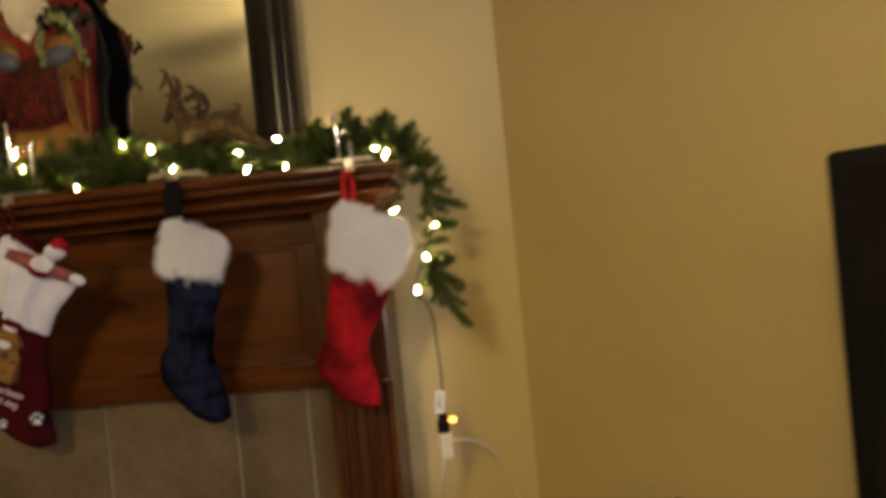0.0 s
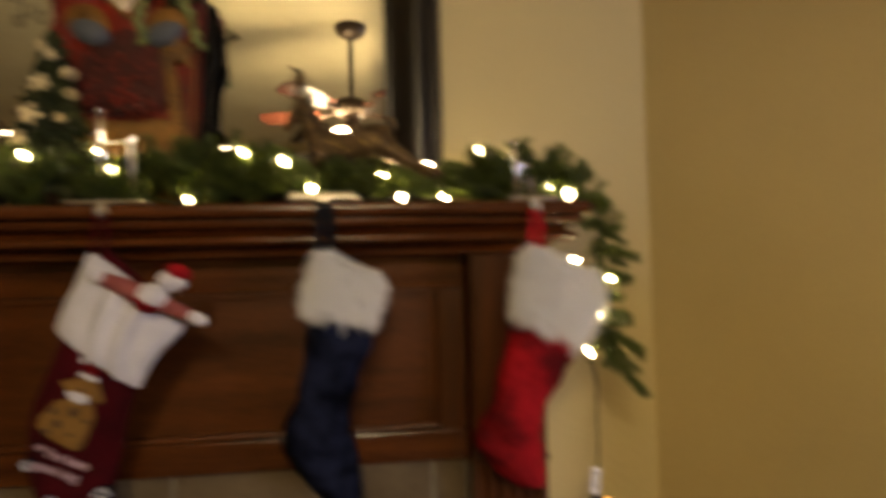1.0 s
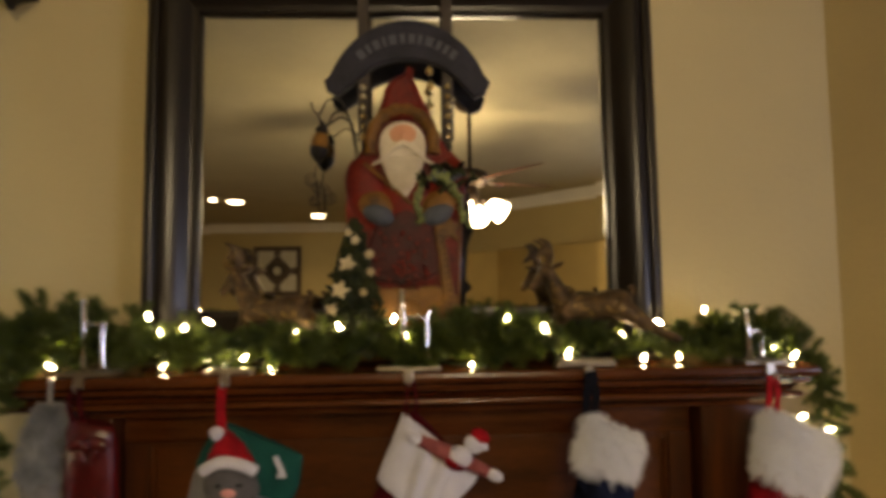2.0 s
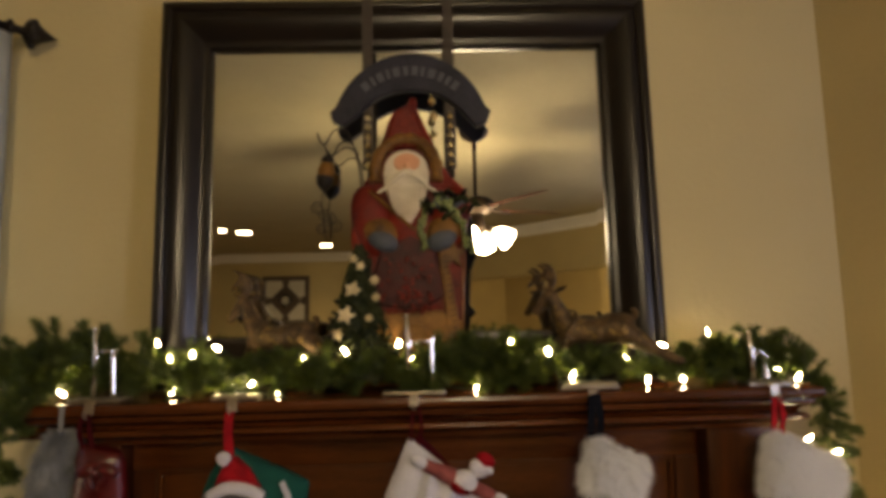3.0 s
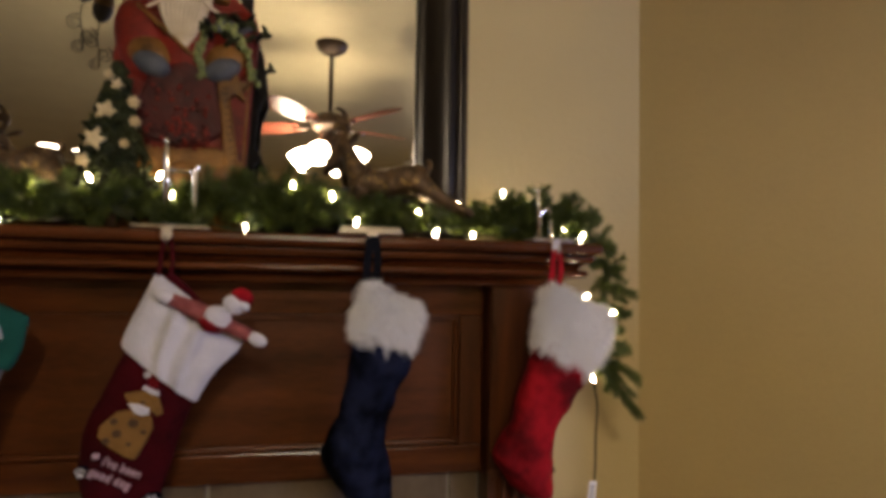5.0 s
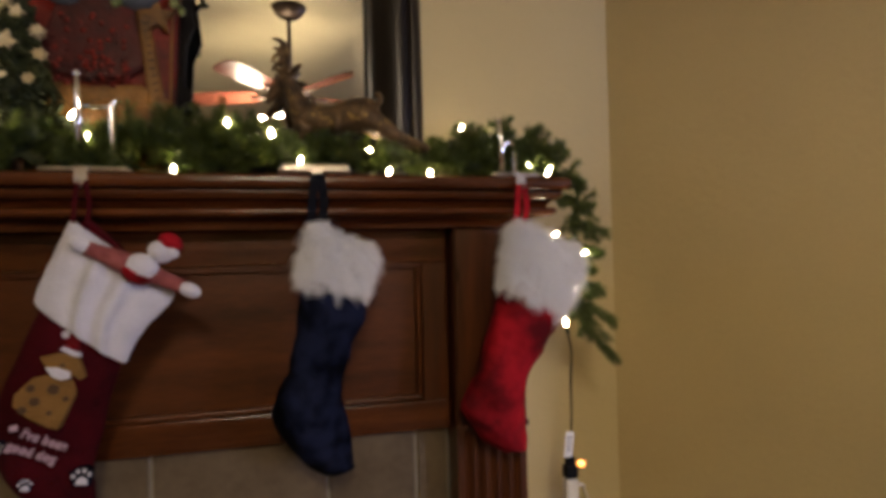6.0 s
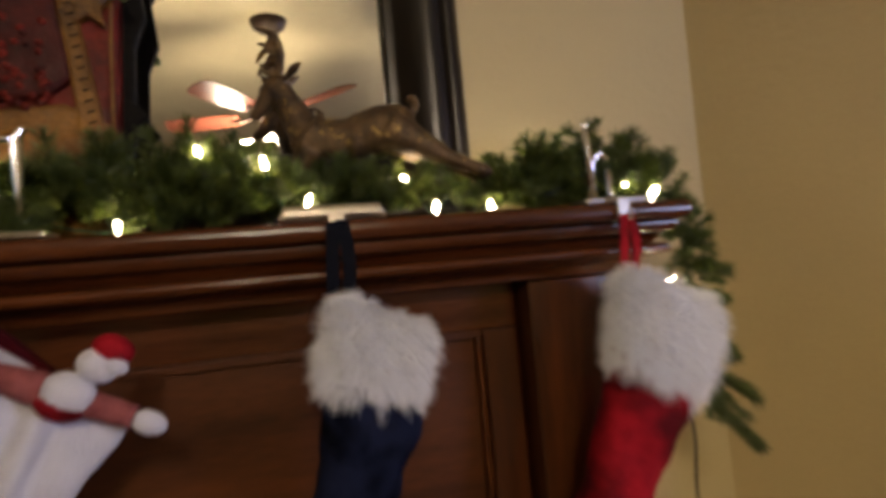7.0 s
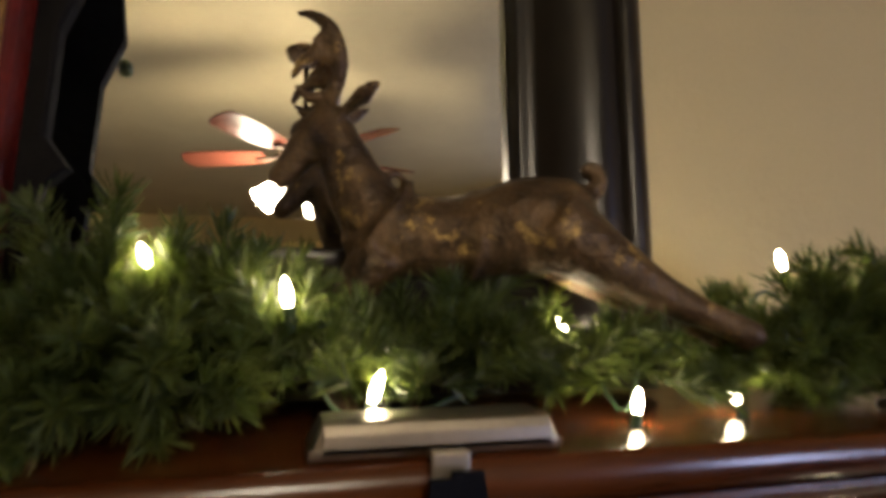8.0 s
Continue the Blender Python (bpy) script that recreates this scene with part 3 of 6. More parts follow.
cols = [-0.596, -0.550, -0.246, 0.058, 0.362, 0.530, 0.596]
for a, b in zip(cols, cols[1:]):
    tile(a, b, 0.593, 0.895)
for z in (0.0, 0.29):
    tile(-0.596, -0.41, z, z + 0.29)
    tile(0.41, 0.596, z, z + 0.29)
firebox = thing("firebox", "dark steel firebox of the fireplace", "firebox")
bm = bmesh.new()
for lo, hi in (((-0.40, 0.15, 0.0), (-0.392, 0.62, 0.544)), ((0.392, 0.15, 0.0), (0.40, 0.62, 0.544)), ((-0.39, 0.252, 0.0), (0.39, 0.262, 0.54)),
               ((-0.39, 0.15, 0.541), (0.39, 0.62, 0.544)), ((-0.39, 0.15, 0.001), (0.39, 0.251, 0.012))):
    box(bm, lo, hi)
part("shell", bm, SOOT, firebox)


# ---------------- mirror leaning on the shelf ----------------
LEAN = math.degrees(math.atan(0.012))
mirror = thing("wall_mirror", "large mirror in a wide dark espresso frame leaning on the mantel", "mirror")
MCX, MHW, MH, RAIL = -0.0125, 0.5845, 0.920, 0.115
mirror.matrix_world = pose(MCX, 0.1897, SHELF + 0.0015, -LEAN)
prof = [(0.0, -0.020), (0.0, 0.004), (0.002, 0.007), (0.006, 0.008), (0.014, 0.008), (0.018, 0.010), (0.026, 0.017), (0.036, 0.0245), (0.048, 0.031), (0.060, 0.0355), (0.070, 0.037), (0.076, 0.035),
        (0.079, 0.029), (0.082, 0.028), (0.085, 0.031), (0.089, 0.0345), (0.095, 0.036), (0.101, 0.034), (0.107, 0.029), (0.111, 0.021), (0.112, 0.012), (0.112, -0.024)]


def frame_rail(corners, name="frame_rail"):
    """One mitred side of the frame; corners: the inner and outer ends."""
    (ia, oa), (ib, ob) = corners
    bm = bmesh.new()
    ends = []
    for inner, outer in ((ia, oa), (ib, ob)):
        inner, outer = Vector(inner), Vector(outer)
        ends.append([bm.verts.new((*(inner.lerp(outer, u / RAIL)).to_tuple(), 0)) for u, d in prof])
        for v, (u, d) in zip(ends[-1], prof):
            v.co = Vector((v.co.x, -d, v.co.y))
    n = len(prof)
    for i in range(n):
        bm.faces.new((ends[0][i], ends[0][(i + 1) % n], ends[1][(i + 1) % n], ends[1][i]))
    bm.faces.new(ends[0])
    bm.faces.new(list(reversed(ends[1])))
    bmesh.ops.recalc_face_normals(bm, faces=bm.faces[:])
    part(name, bm, ESPRESSO, mirror, smooth=True)


i0, i1 = -MHW + RAIL, MHW - RAIL
corner = {"bl": ((i0, RAIL), (-MHW, 0)), "br": ((i1, RAIL), (MHW, 0)), "tr": ((i1, MH - RAIL), (MHW, MH)), "tl": ((i0, MH - RAIL), (-MHW, MH))}
for a, b in (("bl", "br"), ("br", "tr"), ("tr", "tl"), ("tl", "bl")):
    frame_rail((corner[a], corner[b]))
bm = bmesh.new()
loops = []
for inset, y in ((0.024, 0.012), (0.002, 0.01255), (0.002, 0.0155)):
    loops.append([bm.verts.new((x, y, z)) for x, z in ((i0 + inset, RAIL + inset), (i1 - inset, RAIL + inset), (i1 - inset, MH - RAIL - inset), (i0 + inset, MH - RAIL - inset))])
bm.faces.new(loops[0])
bm.faces.new(list(reversed(loops[2])))
for p, q in zip(loops, loops[1:]):
    for k in range(4):
        bm.faces.new((p[(k + 1) % 4], p[k], q[k], q[(k + 1) % 4]))
bmesh.ops.recalc_face_normals(bm, faces=bm.faces[:])
part("mirror_glass", bm, MIRROR, mirror, "silvered mirror glass with a bevelled edge")
part("backing", box(bmesh.new(), (-MHW + 0.01, 0.0165, 0.01), (MHW - 0.01, 0.023, MH - 0.01)), S_BLACK, mirror)


# ---------------- reindeer figures ----------------
def reindeer(name):
    """A leaping deer, nose to the left; local x, y, z from the middle of its body base."""
    bm = bmesh.new()

    def y(x):
        return 0.142 - 0.347 * (x - 0.275)

    def run(pts, radii, n=4, flat=1.0, off=0.0):
        c = glide([(x, y(x) + off + (o if o else 0), z) for x, z, o in pts], n)
        k = len(pts) - 1
        r = [radii[min(int(i / n), k)] * (1 - (i % n) / n) + radii[min(int(i / n) + 1, k)] * ((i % n) / n) for i in range(len(c))]
        tube(bm, c, r, 12, flat=flat)

    run([(0.318, 1.468, 0), (0.348, 1.482, 0), (0.390, 1.481, 0), (0.432, 1.487, 0), (0.462, 1.488, 0), (0.476, 1.482, 0)], [0.020, 0.031, 0.029, 0.035, 0.032, 0.014])
    run([(0.345, 1.478, 0), (0.325, 1.510, 0), (0.308, 1.545, 0), (0.300, 1.562, 0)], [0.030, 0.024, 0.0175, 0.015])
    run([(0.305, 1.562, 0), (0.292, 1.556, 0), (0.276, 1.538, 0), (0.264, 1.525, 0)], [0.0145, 0.0155, 0.0108, 0.0075])
    run([(0.266, 1.527, 0), (0.262, 1.522, 0)], [0.009, 0.006])
    for o in (-0.013, 0.013):
        run([(0.310, 1.566, o), (0.322, 1.573, o * 1.7), (0.333, 1.580, o * 2.2)], [0.005, 0.008, 0.002], flat=0.5)
        run([(0.300, 1.572, o), (0.306, 1.592, o * 1.6), (0.300, 1.610, o * 2.0), (0.288, 1.620, o * 2.0), (0.275, 1.624, o * 1.8)], [0.0055, 0.0060, 0.0058, 0.004, 0.002])
        run([(0.305, 1.594, o * 1.6), (0.290, 1.598, o * 2.0), (0.278, 1.592, o * 2.0), (0.273, 1.583, o * 1.9)], [0.005, 0.0048, 0.004, 0.002])
        run([(0.302, 1.607, o * 1.9), (0.291, 1.607, o * 2.2), (0.284, 1.603, o * 2.2)], [0.004, 0.003, 0.0015])
        run([(0.298, 1.577, o), (0.283, 1.574, o * 1.4), (0.276, 1.581, o * 1.6)], [0.004, 0.0035, 0.0015])
        # hind leg, stretched back
        run([(0.448, 1.486, o * 0.8), (0.480, 1.462, o), (0.515, 1.438, o), (0.545, 1.422, o), (0.562, 1.412, o), (0.566, 1.404, o)], [0.030, 0.021, 0.0135, 0.010, 0.011, 0.007])
        # fore leg, tucked down
        run([(0.335, 1.470, o), (0.316, 1.440, o), (0.298, 1.412, o), (0.300, 1.392, o), (0.318, 1.377, o)], [0.022, 0.013, 0.009, 0.007, 0.007])
    run([(0.462, 1.500, 0), (0.476, 1.507, 0), (0.484, 1.517, 0), (0.480, 1.526, 0), (0.472, 1.524, 0)], [0.0075, 0.0065, 0.006, 0.0055, 0.0045])
    for cx, cz, rx, rz, lean in ((0.396, 1.481, 0.0315, 0.0315, 0.10), (0.336, 1.492, 0.030, 0.036, 0.62)):
        loop = []
        for k in range(25):
            a = 2 * math.pi * k / 24
            up = rz * math.sin(a)
            loop.append((cx + up * lean, y(cx) + rx * math.cos(a), cz + up * math.cos(lean)))
        tube(bm, loop, 0.0034, 6, caps=False)
    ring = [(0.346 + 0.008 * math.cos(a), y(0.346), 1.520 + 0.008 * math.sin(a)) for a in (2 * math.pi * k / 12 for k in range(13))]
    tube(bm, ring, 0.0028, 6, caps=False)
    for v in bm.verts:
        if v.co.x > 0.28:
            v.co.x = 0.28 + (v.co.x - 0.28) * 0.91
        d = v.co.z - 1.404
        v.co.z = 1.416 + 0.82 * d + (0.80 * d * d if d > 0 else 0.85 * d)
    bmesh.ops.translate(bm, verts=bm.verts[:], vec=(-0.40, -0.085, -SHELF))
    ob = link_mesh(name, bm, PEWTER)
    re = ob.modifiers.new("skin", "REMESH")
    re.mode, re.voxel_size, re.use_smooth_shade = "VOXEL", 0.0026, True
    sm = ob.modifiers.new("soften", "SMOOTH")
    sm.factor, sm.iterations = 0.5, 3
    return ob


deer = reindeer("reindeer_figurine")
tagged(deer, "bronze-brown leaping reindeer figurine on the pine garland", "figurine", "reindeer on the mantel")
deer.matrix_world = pose(0.40, 0.085, SHELF)
deer2 = copy_thing(deer, pose(-0.276, 0.117, SHELF - 0.001, 0, 0, 4))
tagged(deer2, "dim bronze-brown leaping reindeer figurine before the mirror")


# ---------------- painted wooden figure and hanging sign ----------------
def arc(cx, cz, rx, rz, a0, a1, n=10):
    return [(cx + rx * math.cos(radians(a0 + (a1 - a0) * k / n)), cz + rz * math.sin(radians(a0 + (a1 - a0) * k / n))) for k in range(n + 1)]


def holiday_figure():
    """A thick cut-out figure in a hooded coat, front carved in relief, back black: one mesh."""
    mats = [S_RED, S_DEEP, S_GOLD, S_CREAM, S_SKIN, S_SLATE, S_GREEN, S_BLACK, S_TINSEL]
    bm = bmesh.new()
    sil = [(-0.120, 0.002), (0.101, 0.002), (0.103, 0.12), (0.107, 0.20), (0.112, 0.30), (0.120, 0.38), (0.112, 0.435), (0.080, 0.465), (0.058, 0.50), (0.046, 0.535), (0.032, 0.565),
           (0.018, 0.600), (0.006, 0.622), (0.008, 0.645), (-0.006, 0.650), (-0.014, 0.632), (-0.044, 0.618), (-0.056, 0.596), (-0.066, 0.560), (-0.086, 0.520), (-0.094, 0.478), (-0.112, 0.452), (-0.134, 0.41), (-0.143, 0.33), (-0.136, 0.25), (-0.130, 0.12)]
    prism(bm, sil, 0.120, 0.150, 0, 0.008, back_mat=7)
    y0 = 0.119
    # skirt of the coat, deep red with a scalloped gold hem
    prism(bm, [(-0.110, 0.190), (-0.085, 0.175), (-0.02, 0.168), (0.035, 0.175), (0.062, 0.195), (0.060, 0.22), (0.045, 0.30), (-0.010, 0.335), (-0.075, 0.30), (-0.100, 0.23)], y0 - 0.010, y0 + 0.01, 1, 0.007)
    prism(bm, [(-0.122, 0.006), (0.098, 0.006), (0.098, 0.140), (0.05, 0.166), (-0.02, 0.160), (-0.085, 0.166), (-0.126, 0.185)], y0 - 0.009, y0 + 0.01, 2, 0.006)
    for cx, cz, rr in ((-0.082, 0.116, 0.036), (-0.004, 0.112, 0.040), (0.060, 0.114, 0.032)):
        prism(bm, arc(cx, cz - 0.02, rr, rr * 1.1, 0, 180, 10), y0 - 0.014, y0, 2, 0.005)
    # open front edge, gold band
    prism(bm, [(0.046, 0.330), (0.062, 0.330), (0.072, 0.26), (0.080, 0.21), (0.090, 0.15), (0.091, 0.07), (0.062, 0.066), (0.064, 0.15), (0.058, 0.21), (0.050, 0.27)], y0 - 0.013, y0, 2, 0.005)
    for k in range(16):
        z = 0.09 + k * 0.013
        x = 0.086 - max(0, z - 0.15) * 0.14
        tube(bm, [(x, y0 - 0.0145, z), (x - 0.009, y0 - 0.0150, z - 0.003)], 0.0011, 5, 7)
    # cape over the shoulders and sleeves
    for s in (-1, 1):
        blob(bm, ((0.076 if s > 0 else -0.096), y0 + 0.004, 0.365), (0.044, 0.020, 0.082), 0, (0, s * 14, 0), 16)
        blob(bm, (s * 0.070 - 0.008, y0 - 0.004, 0.338), (0.043, 0.018, 0.034), 2, (0, -s * 35, 0), 14)
        blob(bm, (s * 0.064 - 0.006, y0 - 0.011, 0.318), (0.036, 0.017, 0.023), 5, (0, -s * 24, 0), 14)
    # chest
    blob(bm, (-0.008, y0 + 0.004, 0.36), (0.060, 0.016, 0.075), 0, (0, 0, 0), 16)
    # hood trim, hood, face, beard, moustache
    tube(bm, glide([(-0.018 + 0.070 * math.cos(radians(a)), y0 - 0.006, 0.470 + 0.078 * math.sin(radians(a))) for a in range(-15, 196, 30)], 4),
         [0.0135 + 0.002 * math.sin(k * 2.1) for k in range(29)], 10, 2)
    prism(bm, [(-0.072, 0.525), (0.038, 0.525), (0.026, 0.560), (0.014, 0.592), (0.002, 0.618), (0.006, 0.640), (-0.006, 0.646), (-0.014, 0.630), (-0.042, 0.614), (-0.052, 0.594), (-0.060, 0.562)], y0 - 0.012, y0 + 0.01, 0, 0.010)
    prism(bm, arc(-0.018, 0.474, 0.050, 0.048, 0, 360, 20)[:-1], y0 - 0.013, y0, 3, 0.006)
    prism(bm, arc(-0.016, 0.492, 0.030, 0.022, 0, 360, 16)[:-1], y0 - 0.017, y0, 4, 0.005)
    prism(bm, [(-0.070, 0.470), (-0.064, 0.430), (-0.050, 0.395), (-0.024, 0.355), (-0.010, 0.350), (0.006, 0.375), (0.022, 0.410), (0.032, 0.450), (0.034, 0.474), (-0.016, 0.480)], y0 - 0.018, y0, 3, 0.010)
    for s in (-1, 1):
        tube(bm, glide([(-0.016, y0 - 0.022, 0.470), (-0.016 + s * 0.022, y0 - 0.023, 0.458), (-0.016 + s * 0.045, y0 - 0.020, 0.436), (-0.016 + s * 0.066, y0 - 0.016, 0.424)], 4),
             [0.009 - 0.007 * k / 12 for k in range(13)], 8, 3)
    blob(bm, (-0.015, y0 - 0.020, 0.482), (0.008, 0.007, 0.010), 4)
    # locks of the beard
    for k in range(9):
        x = -0.055 + k * 0.009
        tube(bm, glide([(x, y0 - 0.020, 0.440), (x * 0.8 - 0.006, y0 - 0.022, 0.405), (x * 0.5 - 0.008, y0 - 0.020, 0.372)], 4), [0.0045 - 0.0035 * i / 8 for i in range(9)], 6, 3)
    # strap, bundle of greenery and tinsel garland at the arm
    tube(bm, glide([(-0.100, y0 - 0.010, 0.430), (-0.050, y0 - 0.014, 0.385), (0.0, y0 - 0.016, 0.340)], 5), 0.004, 6, 2)
    rnd = random.Random(7)
    for k in range(46):
        a, r = rnd.uniform(0, 2 * math.pi), rnd.uniform(0, 1) ** 0.5
        blob(bm, (0.074 + 0.062 * r * math.cos(a), y0 - 0.010 - rnd.uniform(0, 0.010), 0.395 + 0.038 * r * math.sin(a)), (0.014, 0.008, 0.005), rnd.choice((6, 6, 5, 7)), (rnd.uniform(-40, 40), rnd.uniform(-80, 80), 0), 6)
    for k in range(44):
        u = k / 43
        blob(bm, (0.045 + 0.075 * u + rnd.uniform(-0.006, 0.006), y0 - 0.016 - rnd.uniform(0, 0.006), 0.400 - 0.16 * u * u + 0.05 * u + rnd.uniform(-0.008, 0.008)), (0.007, 0.006, 0.006), 8, (0, rnd.uniform(0, 90), 0), 6)
    for k in range(26):
        u = k / 25
        blob(bm, (0.022 - 0.008 * math.sin(u * 3) + rnd.uniform(-0.005, 0.005), y0 - 0.014, 0.385 - 0.085 * u), (0.007, 0.005, 0.006), 8, (0, rnd.uniform(0, 90), 0), 6)
    # gold star at the hip, carved lace on the skirt
    star = [(0.082 + (0.030 if k % 2 == 0 else 0.015) * math.sin(k * math.pi / 5), 0.285 + (0.034 if k % 2 == 0 else 0.015) * math.cos(k * math.pi / 5)) for k in range(10)]
    prism(bm, star, y0 - 0.014, y0, 2, 0.004)
    for k in range(70):
        x, z = rnd.uniform(-0.085, 0.040), rnd.uniform(0.16, 0.28)
        blob(bm, (x, y0 - 0.011, z), (0.0055, 0.0022, 0.0040), rnd.choice((0, 0, 1)), (0, rnd.uniform(0, 180), 0), 6)
    # stitched edge down the side
    tube(bm, glide([(0.110, y0 - 0.001, 0.42), (0.106, y0 - 0.001, 0.30), (0.101, y0 - 0.001, 0.16), (0.098, y0 - 0.001, 0.01)], 6), 0.0022, 6, 2)
    # black scalloped backing, added to widen the dark back that the mirror reflects
    back = [(0.060, 0.002), (0.104, 0.002), (0.112, 0.10), (0.120, 0.145), (0.133, 0.158), (0.119, 0.178), (0.123, 0.25), (0.138, 0.29), (0.130, 0.36), (0.112, 0.42), (0.06, 0.42)]
    prism(bm, back, 0.1505, 0.164, 7, 0.003)
    ob = link_mesh("holiday_figure", bm, mats)
    return tagged(ob, "painted wooden bearded figure in a hooded red coat before the mirror", "figurine")


fig = holiday_figure()
fig.location = (0.002, 0, SHELF + 0.002)


def bell(bm, c, r):
    blob(bm, c, (r, r, r), 0, seg=10)
    tube(bm, [(c[0], c[1], c[2] + r * 0.9), (c[0], c[1], c[2] + r * 1.35)], r * 0.28, 6)


sign = thing("hanging_sign", "dark slate arched wooden sign hung from the mirror on belled straps", "sign")
YS = 0.186
bm = bmesh.new()
outer = arc(-0.005, 1.925, 0.194, 0.220, 24, 156, 20)
inner = arc(-0.005, 1.925, 0.148, 0.128, 156, 24, 18)
lobe_l = [(-0.196, 2.000), (-0.190, 1.978), (-0.165, 1.967)]
lobe_r = [(0.150, 1.960), (0.174, 1.970), (0.186, 1.998)]
prism(bm, outer + lobe_l + inner[1:-1] + lobe_r, YS - 0.010, YS + 0.012, 0, 0.004)
part("board", bm, SIGN_BLUE, sign)
bm = bmesh.new()
a = 132.0
for wd in (7, 4, 6.5, 3.5, 7, 5, 6, 4, 7.5, 5, 4.5, 6):
    a -= wd * 0.5
    c, s = math.cos(radians(a)), math.sin(radians(a))
    p = Vector((-0.005 + 0.170 * c, 0, 1.925 + 0.174 * s))
    tl = Matrix.Translation((p.x, YS - 0.0112, p.z)) @ Matrix.Rotation(radians(90 - a), 4, "Y")
    box(bm, (-wd * 0.0012, -0.0008, -0.011), (wd * 0.0012, 0.0008, 0.011), turn=tl)
    a -= wd * 0.5 + 1.6
part("lettering", bm, SIGN_INK, sign)
for x in (-0.108, 0.088):
    bm = bmesh.new()
    box(bm, (x - 0.013, 0.1985, 1.865), (x + 0.013, 0.2015, 2.298), 0.001)
    st = part("strap", bm, LEATHER, sign)
    for k in range(6):
        bm = bmesh.new()
        bell(bm, (x, 0.1915, 1.990 - k * 0.0235), 0.0075)
        part("bell", bm, BRASS, st)
for z in (2.022, 1.985):
    bm = bmesh.new()
    bell(bm, (0.045 + (2.022 - z) * 0.1, 0.178, z), 0.011)
    part("bell", bm, BRASS, sign, "round brass jingle bell")
bm = tube(bmesh.new(), glide([(0.040, 0.182, 2.055), (0.048, 0.178, 2.035), (0.046, 0.178, 2.00), (0.050, 0.178, 1.972)], 4), 0.0015, 6)
part("wire", bm, IRON, sign)

sign.matrix_world = Matrix.Translation((0.001, -0.0375, 0.052)) @ Matrix.Diagonal((0.971, 1, 0.971, 1))

# lantern on a wire crook
lantern = thing("lantern_ornament", "small black and amber lantern on a curled wire crook", "lantern")
bm = bmesh.new()
tube(bm, glide([(-0.120, 0.150, 1.845), (-0.130, 0.148, 1.900), (-0.150, 0.146, 1.950), (-0.178, 0.144, 1.950), (-0.196, 0.142, 1.918), (-0.208, 0.141, 1.925), (-0.214, 0.141, 1.945)], 6), 0.0022, 6)
tube(bm, glide([(-0.122, 0.150, 1.895), (-0.150, 0.147, 1.912), (-0.180, 0.144, 1.893), (-0.196, 0.142, 1.905)], 6), 0.0020, 6)
tube(bm, glide([(-0.120, 0.150, 1.845), (-0.112, 0.151, 1.760), (-0.105, 0.1515, 1.700), (-0.100, 0.1515, 1.640), (-0.100, 0.130, 1.362)], 5), 0.0022, 6)
part("crook", bm, IRON, lantern)
lm = pose(-0.201, 0.142, 1.809, 0, 8, 0) @ Matrix.Scale(0.82, 4)
bm = revolve(bmesh.new(), [(0.004, 0.0), (0.012, 0.006), (0.021, 0.018), (0.024, 0.032), (0.0245, 0.040)], lm, 12)
part("base", bm, IRON, lantern)
bm = revolve(bmesh.new(), [(0.0225, 0.0405), (0.0235, 0.055), (0.020, 0.072), (0.015, 0.080)], lm, 12)
part("globe", bm, S_GOLD, lantern, "amber painted globe")
bm = revolve(bmesh.new(), [(0.018, 0.0805), (0.017, 0.092), (0.010, 0.102), (0.004, 0.106), (0.003, 0.114)], lm, 12)
part("cap", bm, IRON, lantern)
bm = bmesh.new()
for cx, cz, r, s in ((-0.213, 1.768, 0.016, 1), (-0.190, 1.742, 0.017, -1), (-0.205, 1.720, 0.013, 1)):
    sp = []
    for k in range(26):
        u = k / 25
        th = s * u * 3.2 * math.pi + 1.2
        rr = r * (1 - 0.75 * u)
        sp.append((cx + rr * math.cos(th), 0.142, cz + rr * math.sin(th)))
    tube(bm, sp, 0.0013, 6)
tube(bm, glide([(-0.201, 0.142, 1.809), (-0.205, 0.142, 1.775), (-0.198, 0.142, 1.742), (-0.200, 0.142, 1.715)], 5), 0.0013, 6)
part("wire_scroll", bm, IRON, lantern)

lantern.matrix_world = Matrix.Translation((0.0, 0.016, 0.006)) @ Matrix.Diagonal((1.03, 1.0, 1.0, 1))

# small tree with stars before the figure
tree = thing("tabletop_tree", "small dark green wooden tree with cream stars by the figure", "ornament tree")
bm = bmesh.new()
rnd = random.Random(11)
for k, (z, r) in enumerate(((1.400, 0.080), (1.455, 0.074), (1.512, 0.064), (1.565, 0.050), (1.612, 0.034))):
    pts = []
    for i in range(18):
        a = 2 * math.pi * i / 18
        rr = r * (1.0 if i % 2 else 0.72) * rnd.uniform(0.9, 1.1)
        pts.append((rr * math.cos(a), rr * math.sin(a) * 0.42))
    lo = [bm.verts.new((-0.118 + x, 0.082 + y, z - 0.016 * (i % 2))) for i, (x, y) in enumerate(pts)]
    top = [bm.verts.new((-0.118 + x * 0.25, 0.082 + y * 0.25, z + 0.068)) for x, y in pts]
    for i in range(18):
        bm.faces.new((lo[i], lo[(i + 1) % 18], top[(i + 1) % 18], top[i]))
    bm.faces.new(list(reversed(lo)))
    bm.faces.new(top)
for k in range(150):
    u = rnd.random()
    th, r = rnd.uniform(math.pi, 2 * math.pi), 0.078 * (1 - u) + 0.014
    c = (-0.118 + r * math.cos(th) * rnd.uniform(0.6, 1.0), 0.082 + r * math.sin(th) * 0.42, 1.395 + 0.27 * u)
    blob(bm, c, (0.013, 0.006, 0.005), 0, (rnd.uniform(-50, 10), rnd.uniform(-70, 70), rnd.uniform(-60, 60)), 6)
